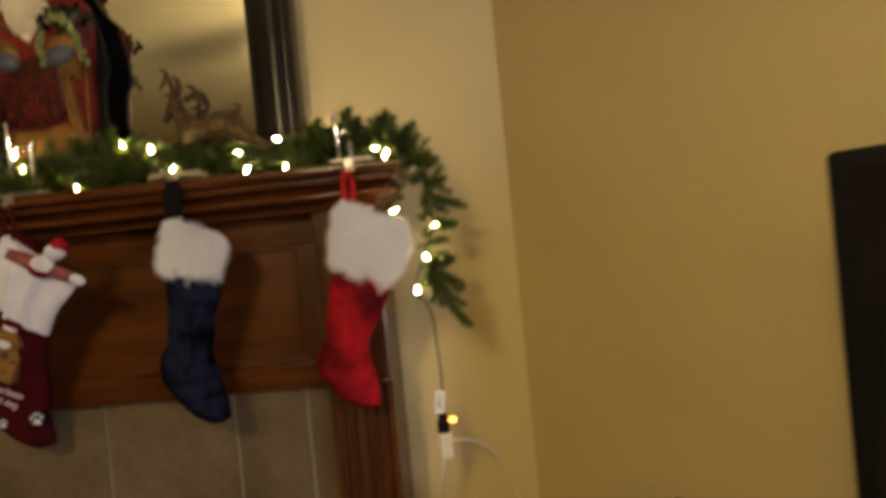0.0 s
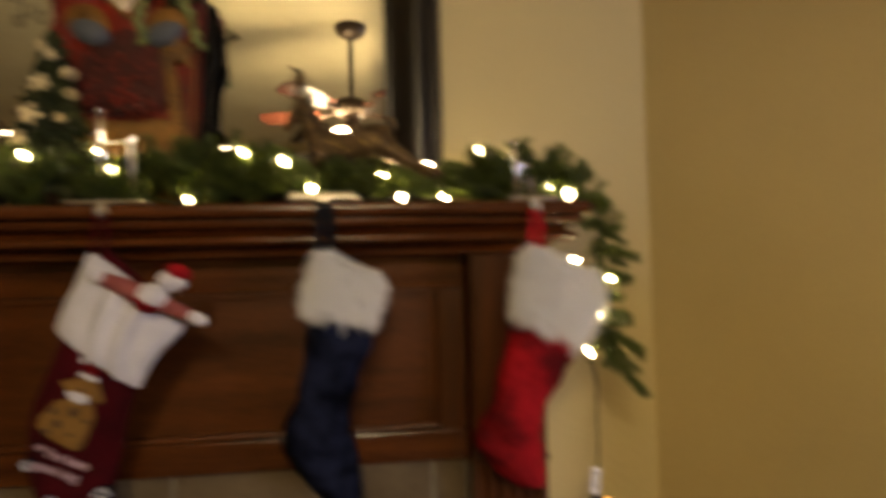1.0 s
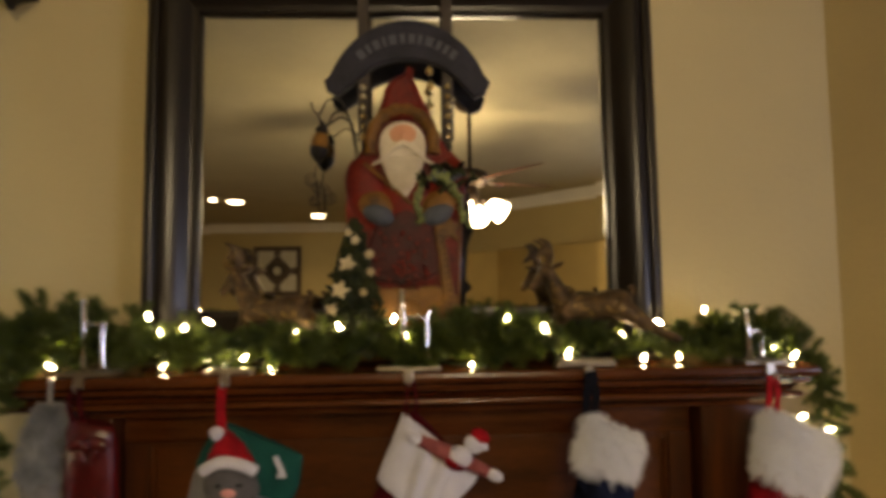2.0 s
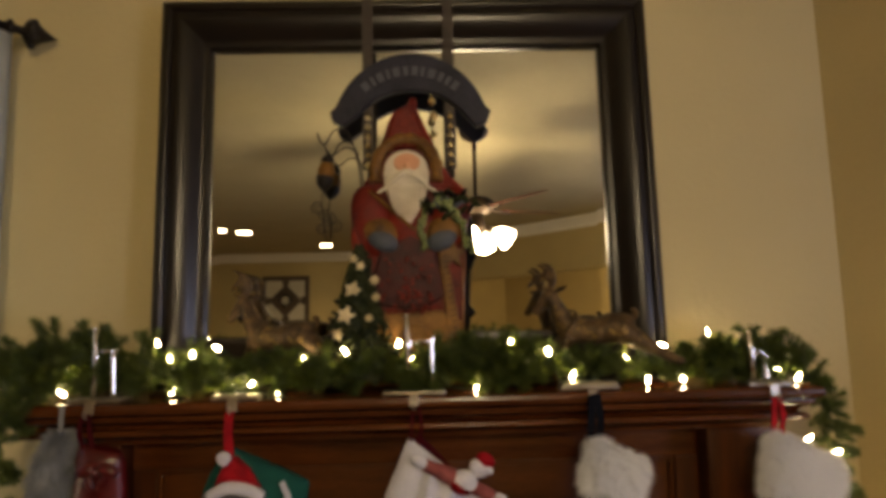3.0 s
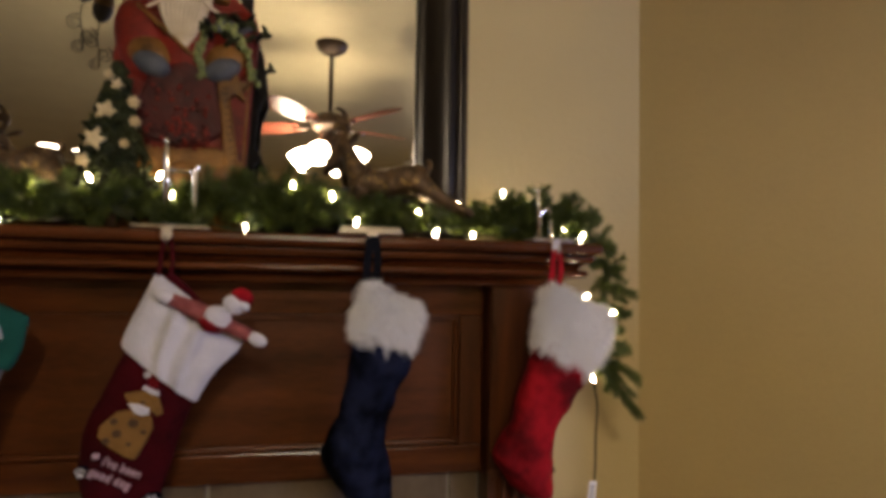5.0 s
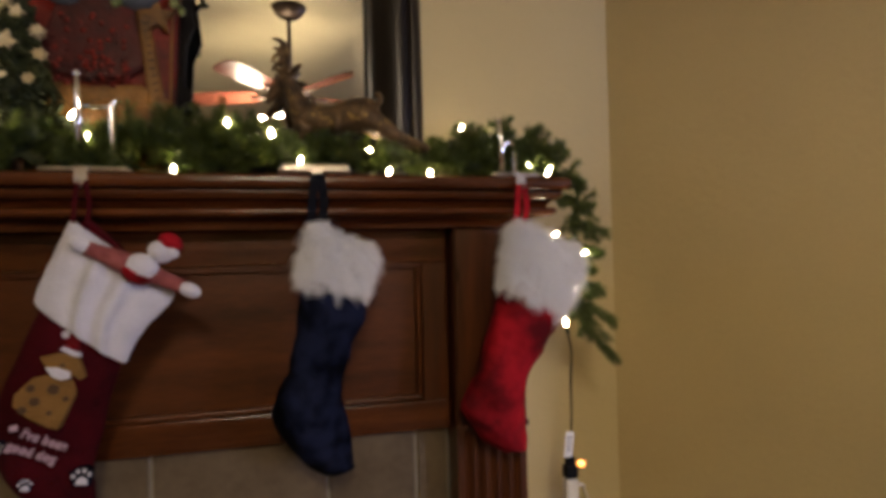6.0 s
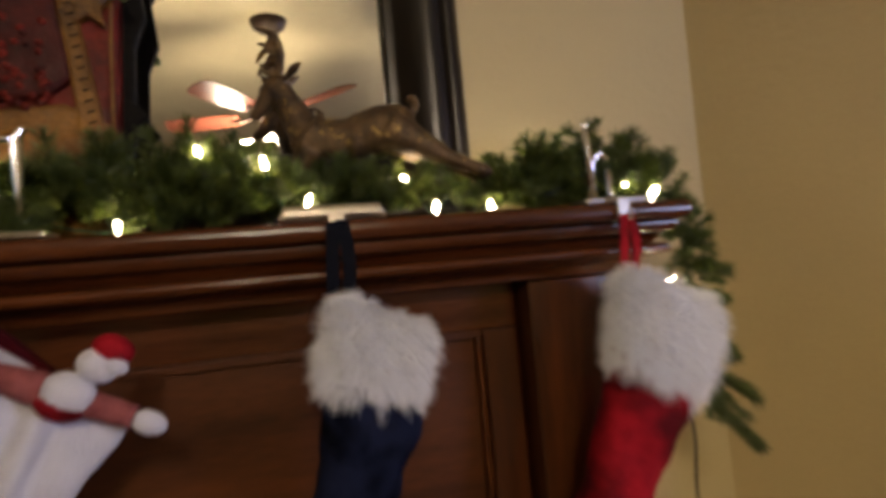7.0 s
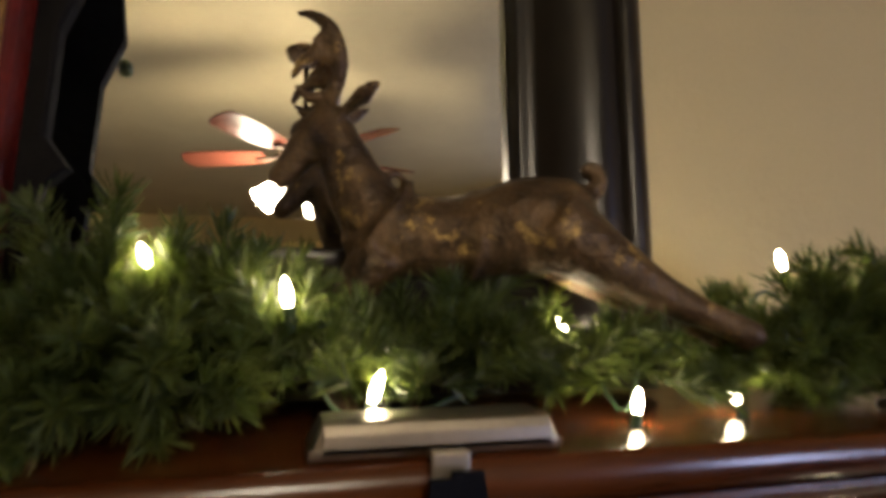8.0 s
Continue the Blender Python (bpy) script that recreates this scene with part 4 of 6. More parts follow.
part("foliage", bm, S_GREEN, tree)
part("trunk", tube(bmesh.new(), [(-0.118, 0.082, SHELF), (-0.118, 0.082, 1.60)], 0.008, 8), BROWN_FELT, tree)
for cx, cz, r, sh in ((-0.113, 1.632, 0.012, 5), (-0.130, 1.582, 0.021, 5), (-0.144, 1.530, 0.022, 5), (-0.085, 1.602, 0.012, 7), (-0.082, 1.566, 0.011, 7), (-0.128, 1.648, 0.011, 5), (-0.096, 1.524, 0.010, 7), (-0.160, 1.490, 0.014, 5)):
    st = [(cx + (r if k % 2 == 0 else r * 0.52) * math.sin(k * math.pi / sh + 0.3), cz + (r if k % 2 == 0 else r * 0.52) * math.cos(k * math.pi / sh + 0.3)) for k in range(2 * sh)]
    depth = 0.082 - 0.034 * max(0.35, (1.66 - cz) / 0.26) - 0.006
    part("star", prism(bmesh.new(), st, depth - 0.004, depth + 0.014, 0, 0.0015), S_AGED, tree)


# ---------------- ceiling fan, downlights and far wall ----------------
fan = thing("ceiling_fan", "bronze ceiling fan with cherry blades and four lit glass shades", "ceiling fan", at=FAN)
part("canopy", revolve(bmesh.new(), [(0.024, -0.072), (0.052, -0.064), (0.086, -0.038), (0.098, -0.010), (0.100, -0.001)], Matrix(), 24), BRONZE, fan)
part("downrod", tube(bmesh.new(), [(0, 0, -0.072), (0, 0, -0.442)], 0.013, 12), BRONZE, fan)
part("motor", revolve(bmesh.new(), [(0.045, -0.5600), (0.092, -0.5520), (0.114, -0.5280), (0.120, -0.5000), (0.112, -0.4720), (0.080, -0.4520), (0.028, -0.4400)], Matrix(), 28), BRONZE, fan)
part("light_hub", revolve(bmesh.new(), [(0.014, -0.6900), (0.046, -0.6760), (0.060, -0.6400), (0.056, -0.6000), (0.042, -0.5605)], Matrix(), 20), BRONZE, fan)
for k in range(5):
    a = radians(54 + 72 * k)
    m = Matrix.Rotation(a, 4, "Z") @ Matrix.Translation((0, 0, -0.525)) @ Matrix.Rotation(radians(-14), 4, "X")
    bm = bmesh.new()
    n = 10
    edge = [(0.19 + 0.37 * i / n, 0.046 + 0.022 * math.sin(i / n * 2.2)) for i in range(n + 1)] + [(0.578, 0.056), (0.590, 0.036), (0.596, 0.0)]
    ring = edge + [(x, -y) for x, y in reversed(edge[:-1])]
    lo = [bm.verts.new(m @ Vector((x, y, -0.003))) for x, y in ring]
    hi = [bm.verts.new(m @ Vector((x, y, 0.003))) for x, y in ring]
    for i in range(len(ring)):
        j = (i + 1) % len(ring)
        bm.faces.new((lo[i], lo[j], hi[j], hi[i]))
    bm.faces.new(list(reversed(lo)))
    bm.faces.new(hi)
    blade = part("blade", bm, BLADE, fan)
    bm = tube(bmesh.new(), [m @ Vector(p) for p in ((0.115, 0, 0.006), (0.17, 0, -0.010), (0.23, 0, -0.008))], [0.013, 0.011, 0.015], 8)
    part("blade_iron", bm, BRONZE, blade)
for k in range(4):
    a = radians(20 + 90 * k)
    m = Matrix.Translation((0.088 * math.cos(a), 0.088 * math.sin(a), -0.655)) @ Matrix.Rotation(a, 4, "Z") @ Matrix.Rotation(radians(126), 4, "Y")
    fit_part = part("socket", revolve(bmesh.new(), [(0.012, -0.025), (0.021, 0.0), (0.024, 0.044)], m, 12), BRONZE, fan)
    part("shade", revolve(bmesh.new(), [(0.025, 0.045), (0.044, 0.062), (0.056, 0.092), (0.058, 0.118), (0.066, 0.150), (0.060, 0.151)], m, 16), SHADE_BRIGHT if k == 2 else SHADE, fit_part, "lit frosted tulip glass shade")

for lx, ly in DOWNLIGHTS:
    dl = thing("downlight", "round recessed ceiling downlight, lit", "downlight", "ceiling downlights", at=(lx, ly, CEIL))
    part("lens", revolve(bmesh.new(), [(0.086, -0.012), (0.090, -0.003)], Matrix(), 20), DISC, dl)
    bm = bmesh.new()
    rings = [[bm.verts.new((r * math.cos(t), r * math.sin(t), z)) for t in (2 * math.pi * i / 24 for i in range(24))] for r, z in ((0.091, -0.001), (0.093, -0.012), (0.110, -0.008), (0.112, -0.001))]
    for p, q in zip(rings, rings[1:]):
        for i in range(24):
            bm.faces.new((p[i], p[(i + 1) % 24], q[(i + 1) % 24], q[i]))
    part("trim_ring", bm, TRIM, dl)

picture = thing("wall_picture", "square dark framed panel with a pale diamond ornament", "picture", at=(-2.205, FAR_Y + 0.003, 2.06))
bm = bmesh.new()
for lo, hi in (((-0.29, 0, -0.29), (0.29, 0.035, -0.235)), ((-0.29, 0, 0.235), (0.29, 0.035, 0.29)), ((-0.29, 0, -0.2345), (-0.235, 0.035, 0.2345)), ((0.235, 0, -0.2345), (0.29, 0.035, 0.2345))):
    box(bm, lo, hi, 0.004)
part("picture_frame", bm, ART_DARK, picture)
part("mat_board", box(bmesh.new(), (-0.234, 0.002, -0.234), (0.234, 0.010, 0.234)), ART, picture)
bm = bmesh.new()
for r in (0.20, 0.10):
    box(bm, (-r * 0.7, 0.0105, -r * 0.7), (r * 0.7, 0.016, r * 0.7), turn=Matrix.Rotation(radians(45), 4, "Y"))
    if r == 0.20:
        for a in range(4):
            box(bm, (-0.045, 0.0105, 0.185), (0.045, 0.016, 0.232), turn=Matrix.Rotation(radians(90 * a), 4, "Y"))
part("ornament", bm, ART_DARK, picture)
part("rosette", revolve(bmesh.new(), [(0.05, 0), (0.045, 0.004), (0.01, 0.006)], pose(0, 0.0165, 0, -90), 16), ART, picture)
picture.scale = (1.28, 1.0, 1.33)


# ---------------- television on its cabinet ----------------
cab = thing("media_cabinet", "dark wooden media cabinet against the yellow wall", "cabinet")
cab.matrix_world = pose(XR, WALL_Y, 0, 0, 0, -45)
part("top", box(bmesh.new(), (0.37, -0.48, 0.632), (2.02, -0.03, 0.660), 0.004), ESPRESSO, cab)
part("body", box(bmesh.new(), (0.38, -0.46, 0.05), (2.00, -0.04, 0.6315), 0.003), ESPRESSO, cab)
for x in (0.39, 1.195):
    d = part("door", box(bmesh.new(), (x, -0.478, 0.07), (x + 0.79, -0.4605, 0.625), 0.004), ESPRESSO, cab)
    part("handle", tube(bmesh.new(), [(x + 0.70, -0.490, 0.30), (x + 0.70, -0.490, 0.42)], 0.006, 8), NICKEL, d)
for x in (0.42, 1.92):
    for y in (-0.42, -0.09):
        part("foot", box(bmesh.new(), (x, y, 0.0), (x + 0.05, y + 0.05, 0.0495), 0.003), ESPRESSO, cab)
tv = thing("television", "black flat television, switched off, on the dark cabinet", "television")
tv.matrix_world = pose(XR, WALL_Y, 0, 0, 0, -45)
part("casing", box(bmesh.new(), (0.73, -0.255, 0.705), (1.85, -0.205, 1.252), 0.008), BLACK_PLASTIC, tv)
part("screen", box(bmesh.new(), (0.755, -0.258, 0.735), (1.825, -0.2555, 1.230)), SCREEN, tv)
part("stand", box(bmesh.new(), (1.20, -0.24, 0.668), (1.36, -0.22, 0.7045), 0.003), BLACK_PLASTIC, tv)
part("base", box(bmesh.new(), (1.02, -0.36, 0.6605), (1.54, -0.12, 0.6675), 0.003), BLACK_PLASTIC, tv)


# ---------------- stocking holders ----------------
def holder_base(t, x0, x1, depth=0.055, height=0.008, metal=NICKEL, hook=True, hx=None):
    part("base", box(bmesh.new(), (x0, 0.003, SHELF + 0.0005), (x1, 0.003 + depth, SHELF + height), min(0.003, height * 0.35)), metal, t)
    hx = (x0 + x1) / 2 if hx is None else hx
    bm = bmesh.new()
    box(bm, (hx - 0.009, -0.0095, SHELF - 0.020), (hx + 0.009, -0.0070, SHELF + height * 0.7), 0.0008)
    box(bm, (hx - 0.009, -0.0070, SHELF + 0.001), (hx + 0.009, 0.0025, SHELF + height * 0.7), 0.0008)
    tube(bm, glide([(hx, -0.0090, SHELF - 0.018), (hx, -0.014, SHELF - 0.024), (hx, -0.021, SHELF - 0.020), (hx, -0.023, SHELF - 0.010)], 4), 0.003, 8)
    part("hook", bm, metal, t)


def letter_holder(x0, x1, stem, leg, top, bar, leg_top, label, arch=False):
    t = thing("stocking_holder", label, "stocking holder", "stocking holders on the mantel")
    holder_base(t, x0, x1)
    y, z0 = 0.022, SHELF + 0.0085
    bm = tube(bmesh.new(), [(stem, y, z0), (stem, y, bar), (stem - 0.001, y, top - 0.03), (stem - 0.002, y, top)], [0.0065, 0.0062, 0.0055, 0.0045], 10, flat=0.7)
    blob(bm, (stem - 0.002, y, top + 0.002), (0.0055, 0.0045, 0.0055), seg=8)
    part("stem", bm, CHROME, t)
    bm = bmesh.new()
    if arch:
        tube(bm, glide([(stem + 0.005, y, bar - 0.008), (stem + 0.014, y, bar + 0.002), (leg - 0.006, y, bar + 0.001), (leg, y, bar - 0.012), (leg, y, z0)], 5), 0.0050, 10, flat=0.7)
    else:
        tube(bm, [(stem + 0.006, y, bar), (leg - 0.004, y, bar)], 0.0042, 10, flat=0.7)
        tube(bm, glide([(leg + 0.004, y, leg_top), (leg - 0.003, y, leg_top - 0.012), (leg - 0.003, y, bar - 0.02), (leg - 0.001, y, z0)], 5), [0.0035 + 0.003 * min(1, i / 5) for i in range(16)], 10, flat=0.7)
    part("letter_leg", bm, CHROME, t)
    return t


letter_holder(-0.067, 0.058, -0.015, 0.036, 1.524, 1.474, 1.486, "chrome letter-shaped stocking holder on a nickel base")
letter_holder(0.660, 0.748, 0.679, 0.704, 1.474, 1.434, 1.44, "small chrome letter-shaped stocking holder with an arch", arch=True)
letter_holder(-0.676, -0.571, -0.632, -0.592, 1.512, 1.469, 1.474, "chrome letter-shaped stocking holder at the mantel end")
plate = thing("stocking_holder", "brushed nickel stocking holder bar with a flat hook", "stocking holder", "stocking holders on the mantel")
bm = bmesh.new()
pts = [(0.283, SHELF + 0.0005), (0.402, SHELF + 0.0005), (0.402, SHELF + 0.006), (0.396, SHELF + 0.018), (0.289, SHELF + 0.018), (0.283, SHELF + 0.006)]
prism(bm, pts, -0.001, 0.032, 0, 0.006)
part("base", bm, NICKEL, plate)
bm = box(bmesh.new(), (0.335, -0.0105, SHELF - 0.012), (0.353, -0.0075, SHELF + 0.005), 0.001)
box(bm, (0.335, -0.0075, SHELF + 0.001), (0.353, 0.0035, SHELF + 0.005), 0.001)
tube(bm, glide([(0.344, -0.0100, SHELF - 0.010), (0.344, -0.013, SHELF - 0.014), (0.344, -0.0165, SHELF - 0.009)], 4), 0.003, 8)
part("hook", bm, NICKEL, plate)
plain = thing("stocking_holder", "small dull grey metal stocking holder", "stocking holder", "stocking holders on the mantel")
holder_base(plain, -0.398, -0.308, 0.04, 0.010)



# ---------------- stockings ----------------
def at_section(secs, u):
    """The section at u of 0..1 along a list of (x, z, half width, angle, y, half depth)."""
    f = u * (len(secs) - 1)
    i = min(int(f), len(secs) - 2)
    t = f - i
    p = [secs[max(0, min(len(secs) - 1, i + k))] for k in (-1, 0, 1, 2)]
    return [0.5 * (2 * b + (c - a) * t + (2 * a - 5 * b + 4 * c - d) * t * t + (3 * b - a - 3 * c + d) * t ** 3) for a, b, c, d in zip(*p)]


def ring_point(s, th, grow=0.0):
    x, z, hw, ang, y, hd = s
    c, n = math.cos(radians(ang)), math.sin(radians(ang))
    a = (hw + grow) * math.cos(th)
    return Vector((x + a * c, y + (hd + grow) * math.sin(th), z + a * n))


def sleeve(secs, rings=24, seg=28, wob=0.003, seed=0, mat=0, bm=None, close=(True, True), fold=None):
    """A soft padded shape through the sections; fold(u, across) pushes its front in or out."""
    bm = bm or bmesh.new()
    rows = []
    for i in range(rings + 1):
        s = at_section(secs, i / rings)
        row = []
        for k in range(seg):
            th = 2 * math.pi * k / seg
            p = ring_point(s, th)
            q = ring_point(s, th, 0.01) - p
            nz = noise.noise(p * 26 + Vector((seed, 0, 0))) + 0.4 * noise.noise(p * 70 + Vector((0, seed, 0)))
            push = wob * nz
            if fold and math.sin(th) < 0:
                push += fold(i / rings, math.cos(th)) * min(1.0, -2 * math.sin(th))
            row.append(bm.verts.new(p + q.normalized() * push))
        rows.append(row)
    for a, b in zip(rows, rows[1:]):
        for k in range(seg):
            f = bm.faces.new((a[k], a[(k + 1) % seg], b[(k + 1) % seg], b[k]))
            f.smooth, f.material_index = True, mat
    if close[0]:
        bm.faces.new(rows[0])
    if close[1]:
        bm.faces.new(list(reversed(rows[-1])))
    bmesh.ops.recalc_face_normals(bm, faces=bm.faces[:])
    return bm


def furry(secs, count, length, seed, material, parent, label):
    """A cuff of long fur lying in locks over a soft core."""
    rnd = random.Random(seed)
    core = [(x, z, hw - 0.012, ang, y, hd - 0.008) for x, z, hw, ang, y, hd in secs]
    base = link_mesh("cuff_tmp", sleeve(core, 18, 36, 0.007, seed), material)
    me0 = base.data
    verts = [tuple(v.co) for v in me0.vertices]
    faces = [tuple(p.vertices) for p in me0.polygons]
    bpy.data.objects.remove(base)
    axis = (Vector((secs[-1][0], secs[-1][4], secs[-1][1])) - Vector((secs[0][0], secs[0][4], secs[0][1]))).normalized()
    locks = count // 26
    for _ in range(locks):
        u0, th0 = rnd.uniform(-0.02, 1.02), rnd.uniform(0, 2 * math.pi)
        swirl = Vector((rnd.gauss(0, 0.42), rnd.gauss(0, 0.30), rnd.gauss(-0.05, 0.34)))
        lift, size = rnd.uniform(0.45, 1.0), length * rnd.uniform(0.7, 1.45)
        s0 = at_section(core, min(1, max(0, u0)))
        p0 = ring_point(s0, th0)
        n0 = (ring_point(s0, th0, 0.01) - p0).normalized()
        gather = p0 + (n0 * lift + axis * ((u0 - 0.42) * 1.1) + swirl).normalized() * size + Vector((0, 0, -size * 0.22))
        for _ in range(26):
            u = min(1, max(0, u0 + rnd.gauss(0, 0.055)))
            th = th0 + rnd.gauss(0, 0.11)
            s = at_section(core, u)
            p = ring_point(s, th)
            nrm = (ring_point(s, th, 0.01) - p).normalized()
            lean = (nrm * lift + axis * ((u - 0.42) * 1.1) + swirl * 0.8 + Vector((rnd.gauss(0, 0.14), rnd.gauss(0, 0.14), rnd.gauss(0, 0.14)))).normalized()
            ln = size * rnd.uniform(0.7, 1.1)
            side = lean.cross(Vector((rnd.gauss(0, 1), rnd.gauss(0, 1), rnd.gauss(0, 1)))).normalized() * 0.00045
            mid = p + lean * ln * 0.5
            tip = (p + lean * ln + Vector((0, 0, -ln * 0.25))).lerp(gather, 0.28)
            b = len(verts)
            verts.extend((tuple(p - side - nrm * 0.002), tuple(p + side - nrm * 0.002), tuple(mid + side * 0.9), tuple(mid - side * 0.9), tuple(tip)))
            faces.extend(((b, b + 1, b + 2, b + 3), (b + 3, b + 2, b + 4)))
    me = bpy.data.meshes.new("cuff")
    me.from_pydata(verts, [], faces)
    me.materials.append(material)
    for p in me.polygons:
        p.use_smooth = True
    ob = new("cuff", me)
    ob.parent = parent
    ob["label"] = label
    return ob


def ribbon(pts, width, material, parent, label="", thick=0.0018):
    """A flat strap loop."""
    bm = bmesh.new()
    c = glide(pts, 5)
    rows = [[bm.verts.new(p + Vector((dx, dy, 0))) for dx, dy in ((-width / 2, -thick), (width / 2, -thick), (width / 2, thick), (-width / 2, thick))] for p in c]
    for a, b in zip(rows, rows[1:]):
        for k in range(4):
            bm.faces.new((a[k], a[(k + 1) % 4], b[(k + 1) % 4], b[k]))
    bm.faces.new(rows[0])
    bm.faces.new(list(reversed(rows[-1])))
    bmesh.ops.recalc_face_normals(bm, faces=bm.faces[:])
    return part("strap", bm, material, parent, label)


def two_strands(x, z0, x1, z1, material, parent, w=0.010):
    ribbon([(x - 0.005, -0.020, z0), (x - 0.009, -0.022, (z0 + z1) / 2), (x1 - 0.006, -0.020, z1)], w, material, parent)
    ribbon([(x + 0.005, -0.018, z0 + 0.002), (x + 0.010, -0.019, (z0 + z1) / 2), (x1 + 0.008, -0.018, z1)], w, material, parent)


G = "stockings on the mantel"
# red plush stocking
red = thing("christmas_stocking", "red plush stocking with a wide white fur cuff", "stocking", G)
part("body", sleeve([(0.715, 1.165, 0.062, -28, -0.022, 0.030), (0.704, 1.125, 0.060, -27, -0.018, 0.033), (0.684, 1.070, 0.052, -25, -0.006, 0.034), (0.668, 1.020, 0.046, -18, 0.004, 0.034), (0.654, 0.975, 0.056, -16, 0.014, 0.036),
     (0.652, 0.940, 0.066, -20, 0.022, 0.036), (0.660, 0.905, 0.062, -24, 0.026, 0.034), (0.672, 0.880, 0.044, -20, 0.030, 0.028), (0.680, 0.866, 0.012, -10, 0.032, 0.010)], 34, wob=0.007, seed=1), RED_PLUSH, red)
furry([(0.742, 1.258, 0.064, -25, -0.022, 0.024), (0.740, 1.234, 0.079, -27, -0.024, 0.034), (0.727, 1.198, 0.076, -31, -0.025, 0.038), (0.712, 1.166, 0.068, -33, -0.024, 0.036), (0.708, 1.154, 0.056, -33, -0.022, 0.028)], 20000, 0.023, 3, FUR, red, "white faux fur cuff")
two_strands(0.700, 1.352, 0.694, 1.278, RED_PLUSH, red)
# navy stocking
navy = thing("christmas_stocking", "navy blue plush stocking with a white fur cuff", "stocking", G)
part("body", sleeve([(0.368, 1.185, 0.056, -14, -0.020, 0.028), (0.366, 1.150, 0.054, -14, -0.016, 0.032), (0.350, 1.090, 0.047, -14, 0.000, 0.033), (0.336, 1.035, 0.046, -10, 0.010, 0.033), (0.326, 0.990, 0.058, -10, 0.016, 0.035),
     (0.327, 0.955, 0.068, -15, 0.022, 0.036), (0.339, 0.912, 0.058, -16, 0.026, 0.034), (0.354, 0.880, 0.044, -12, 0.030, 0.027), (0.360, 0.860, 0.013, -5, 0.032, 0.010)], 34, wob=0.007, seed=2), NAVY_PLUSH, navy)
furry([(0.384, 1.260, 0.052, -25, -0.020, 0.020), (0.382, 1.248, 0.062, -24, -0.022, 0.030), (0.373, 1.220, 0.061, -20, -0.024, 0.034), (0.366, 1.195, 0.058, -17, -0.022, 0.032), (0.364, 1.186, 0.049, -16, -0.020, 0.026)], 16000, 0.023, 4, FUR, navy, "white faux fur cuff")
two_strands(0.344, 1.366, 0.338, 1.268, NAVY_STRAP, navy, 0.014)
# wine felt stocking with appliques
wine = thing("christmas_stocking", "wine red felt stocking with white fleece cuff and dog applique", "stocking", G)
part("body", sleeve([(0.015, 1.170, 0.070, -38, -0.010, 0.020), (-0.002, 1.130, 0.069, -37, -0.008, 0.022), (-0.035, 1.055, 0.072, -30, 0.010, 0.024), (-0.062, 0.990, 0.077, -24, 0.036, 0.026), (-0.074, 0.930, 0.070, -16, 0.050, 0.026),
     (-0.070, 0.885, 0.066, -16, 0.056, 0.026), (-0.056, 0.850, 0.050, -14, 0.060, 0.022), (-0.046, 0.832, 0.014, -8, 0.062, 0.008)], 30, wob=0.002, seed=5), WINE_FELT, wine)


def cuff_folds(u, a):
    """Soft creases running from the hanging corner down to the hem."""
    lean = a - 0.55 * (u - 0.3)
    crease = -0.007 * math.exp(-((lean + 0.02) / 0.12) ** 2) - 0.006 * math.exp(-((lean - 0.42) / 0.10) ** 2) - 0.004 * math.exp(-((lean + 0.42) / 0.14) ** 2)
    swell = 0.015 * math.exp(-((lean - 0.22) / 0.11) ** 2) + 0.013 * math.exp(-((lean + 0.22) / 0.12) ** 2)
    return (crease + swell) * math.sin(math.pi * min(1, 0.22 + 0.70 * u))


part("cuff", sleeve([(0.054, 1.240, 0.084, -39, -0.014, 0.012), (0.053, 1.233, 0.091, -39, -0.016, 0.020), (0.034, 1.202, 0.087, -39, -0.018, 0.027), (0.010, 1.165, 0.080, -39, -0.018, 0.028), (-0.003, 1.131, 0.079, -39, -0.016, 0.027), (-0.006, 1.125, 0.072, -39, -0.016, 0.020)],
     40, 64, wob=0.003, seed=9, fold=cuff_folds), FLEECE, wine, "white fleece cuff")
two_strands(0.0, 1.352, -0.006, 1.275, WINE_FELT, wine, 0.006)
bm = bmesh.new()


def skin(bm, x, z):
    return -0.012 + (1.13 - z) * 0.24 - 0.024


def dog(pts):
    return [(-0.022 + u * 0.00042, 1.078 - v * 0.00047) for u, v in pts]


def disc(u, v, r, y0, y1):
    x, z = dog([(u, v)])[0]
    return prism(bmesh.new(), arc(x, z, r, r * 0.9, 0, 360, 12)[:-1], y0, y1, 0, 0.001)


prism(bm, dog([(-112, 30), (-48, 18), (20, 38), (24, 90), (-4, 140), (-38, 196), (-72, 186), (-132, 150), (-174, 112), (-168, 78)]), -0.016, 0.010, 0, 0.003)
prism(bm, dog([(-76, -38), (-38, -44), (8, -50), (44, -36), (54, 0), (64, 32), (44, 42), (28, 26), (2, 34), (-30, 32), (-46, 4), (-68, -18)]), -0.030, -0.020, 0, 0.003)
applique = part("dog_applique", bm, TAN_FELT, wine, "tan felt dog applique with spots")
for u, v, r in ((-116, 60, 0.0065), (-46, 68, 0.0085), (-104, 102, 0.0075), (-142, 126, 0.0065), (-8, 100, 0.0045), (-60, 140, 0.004)):
    part("spot", disc(u, v, r, -0.0175, -0.010), BROWN_FELT, applique)
part("muzzle", prism(bmesh.new(), dog([(-58, -6), (-22, -4), (18, 12), (16, 32), (-12, 36), (-38, 24)]), -0.033, -0.026, 0, 0.002), FLEECE, applique)
part("nose", disc(-6, -10, 0.0035, -0.034, -0.026), BROWN_FELT, applique)
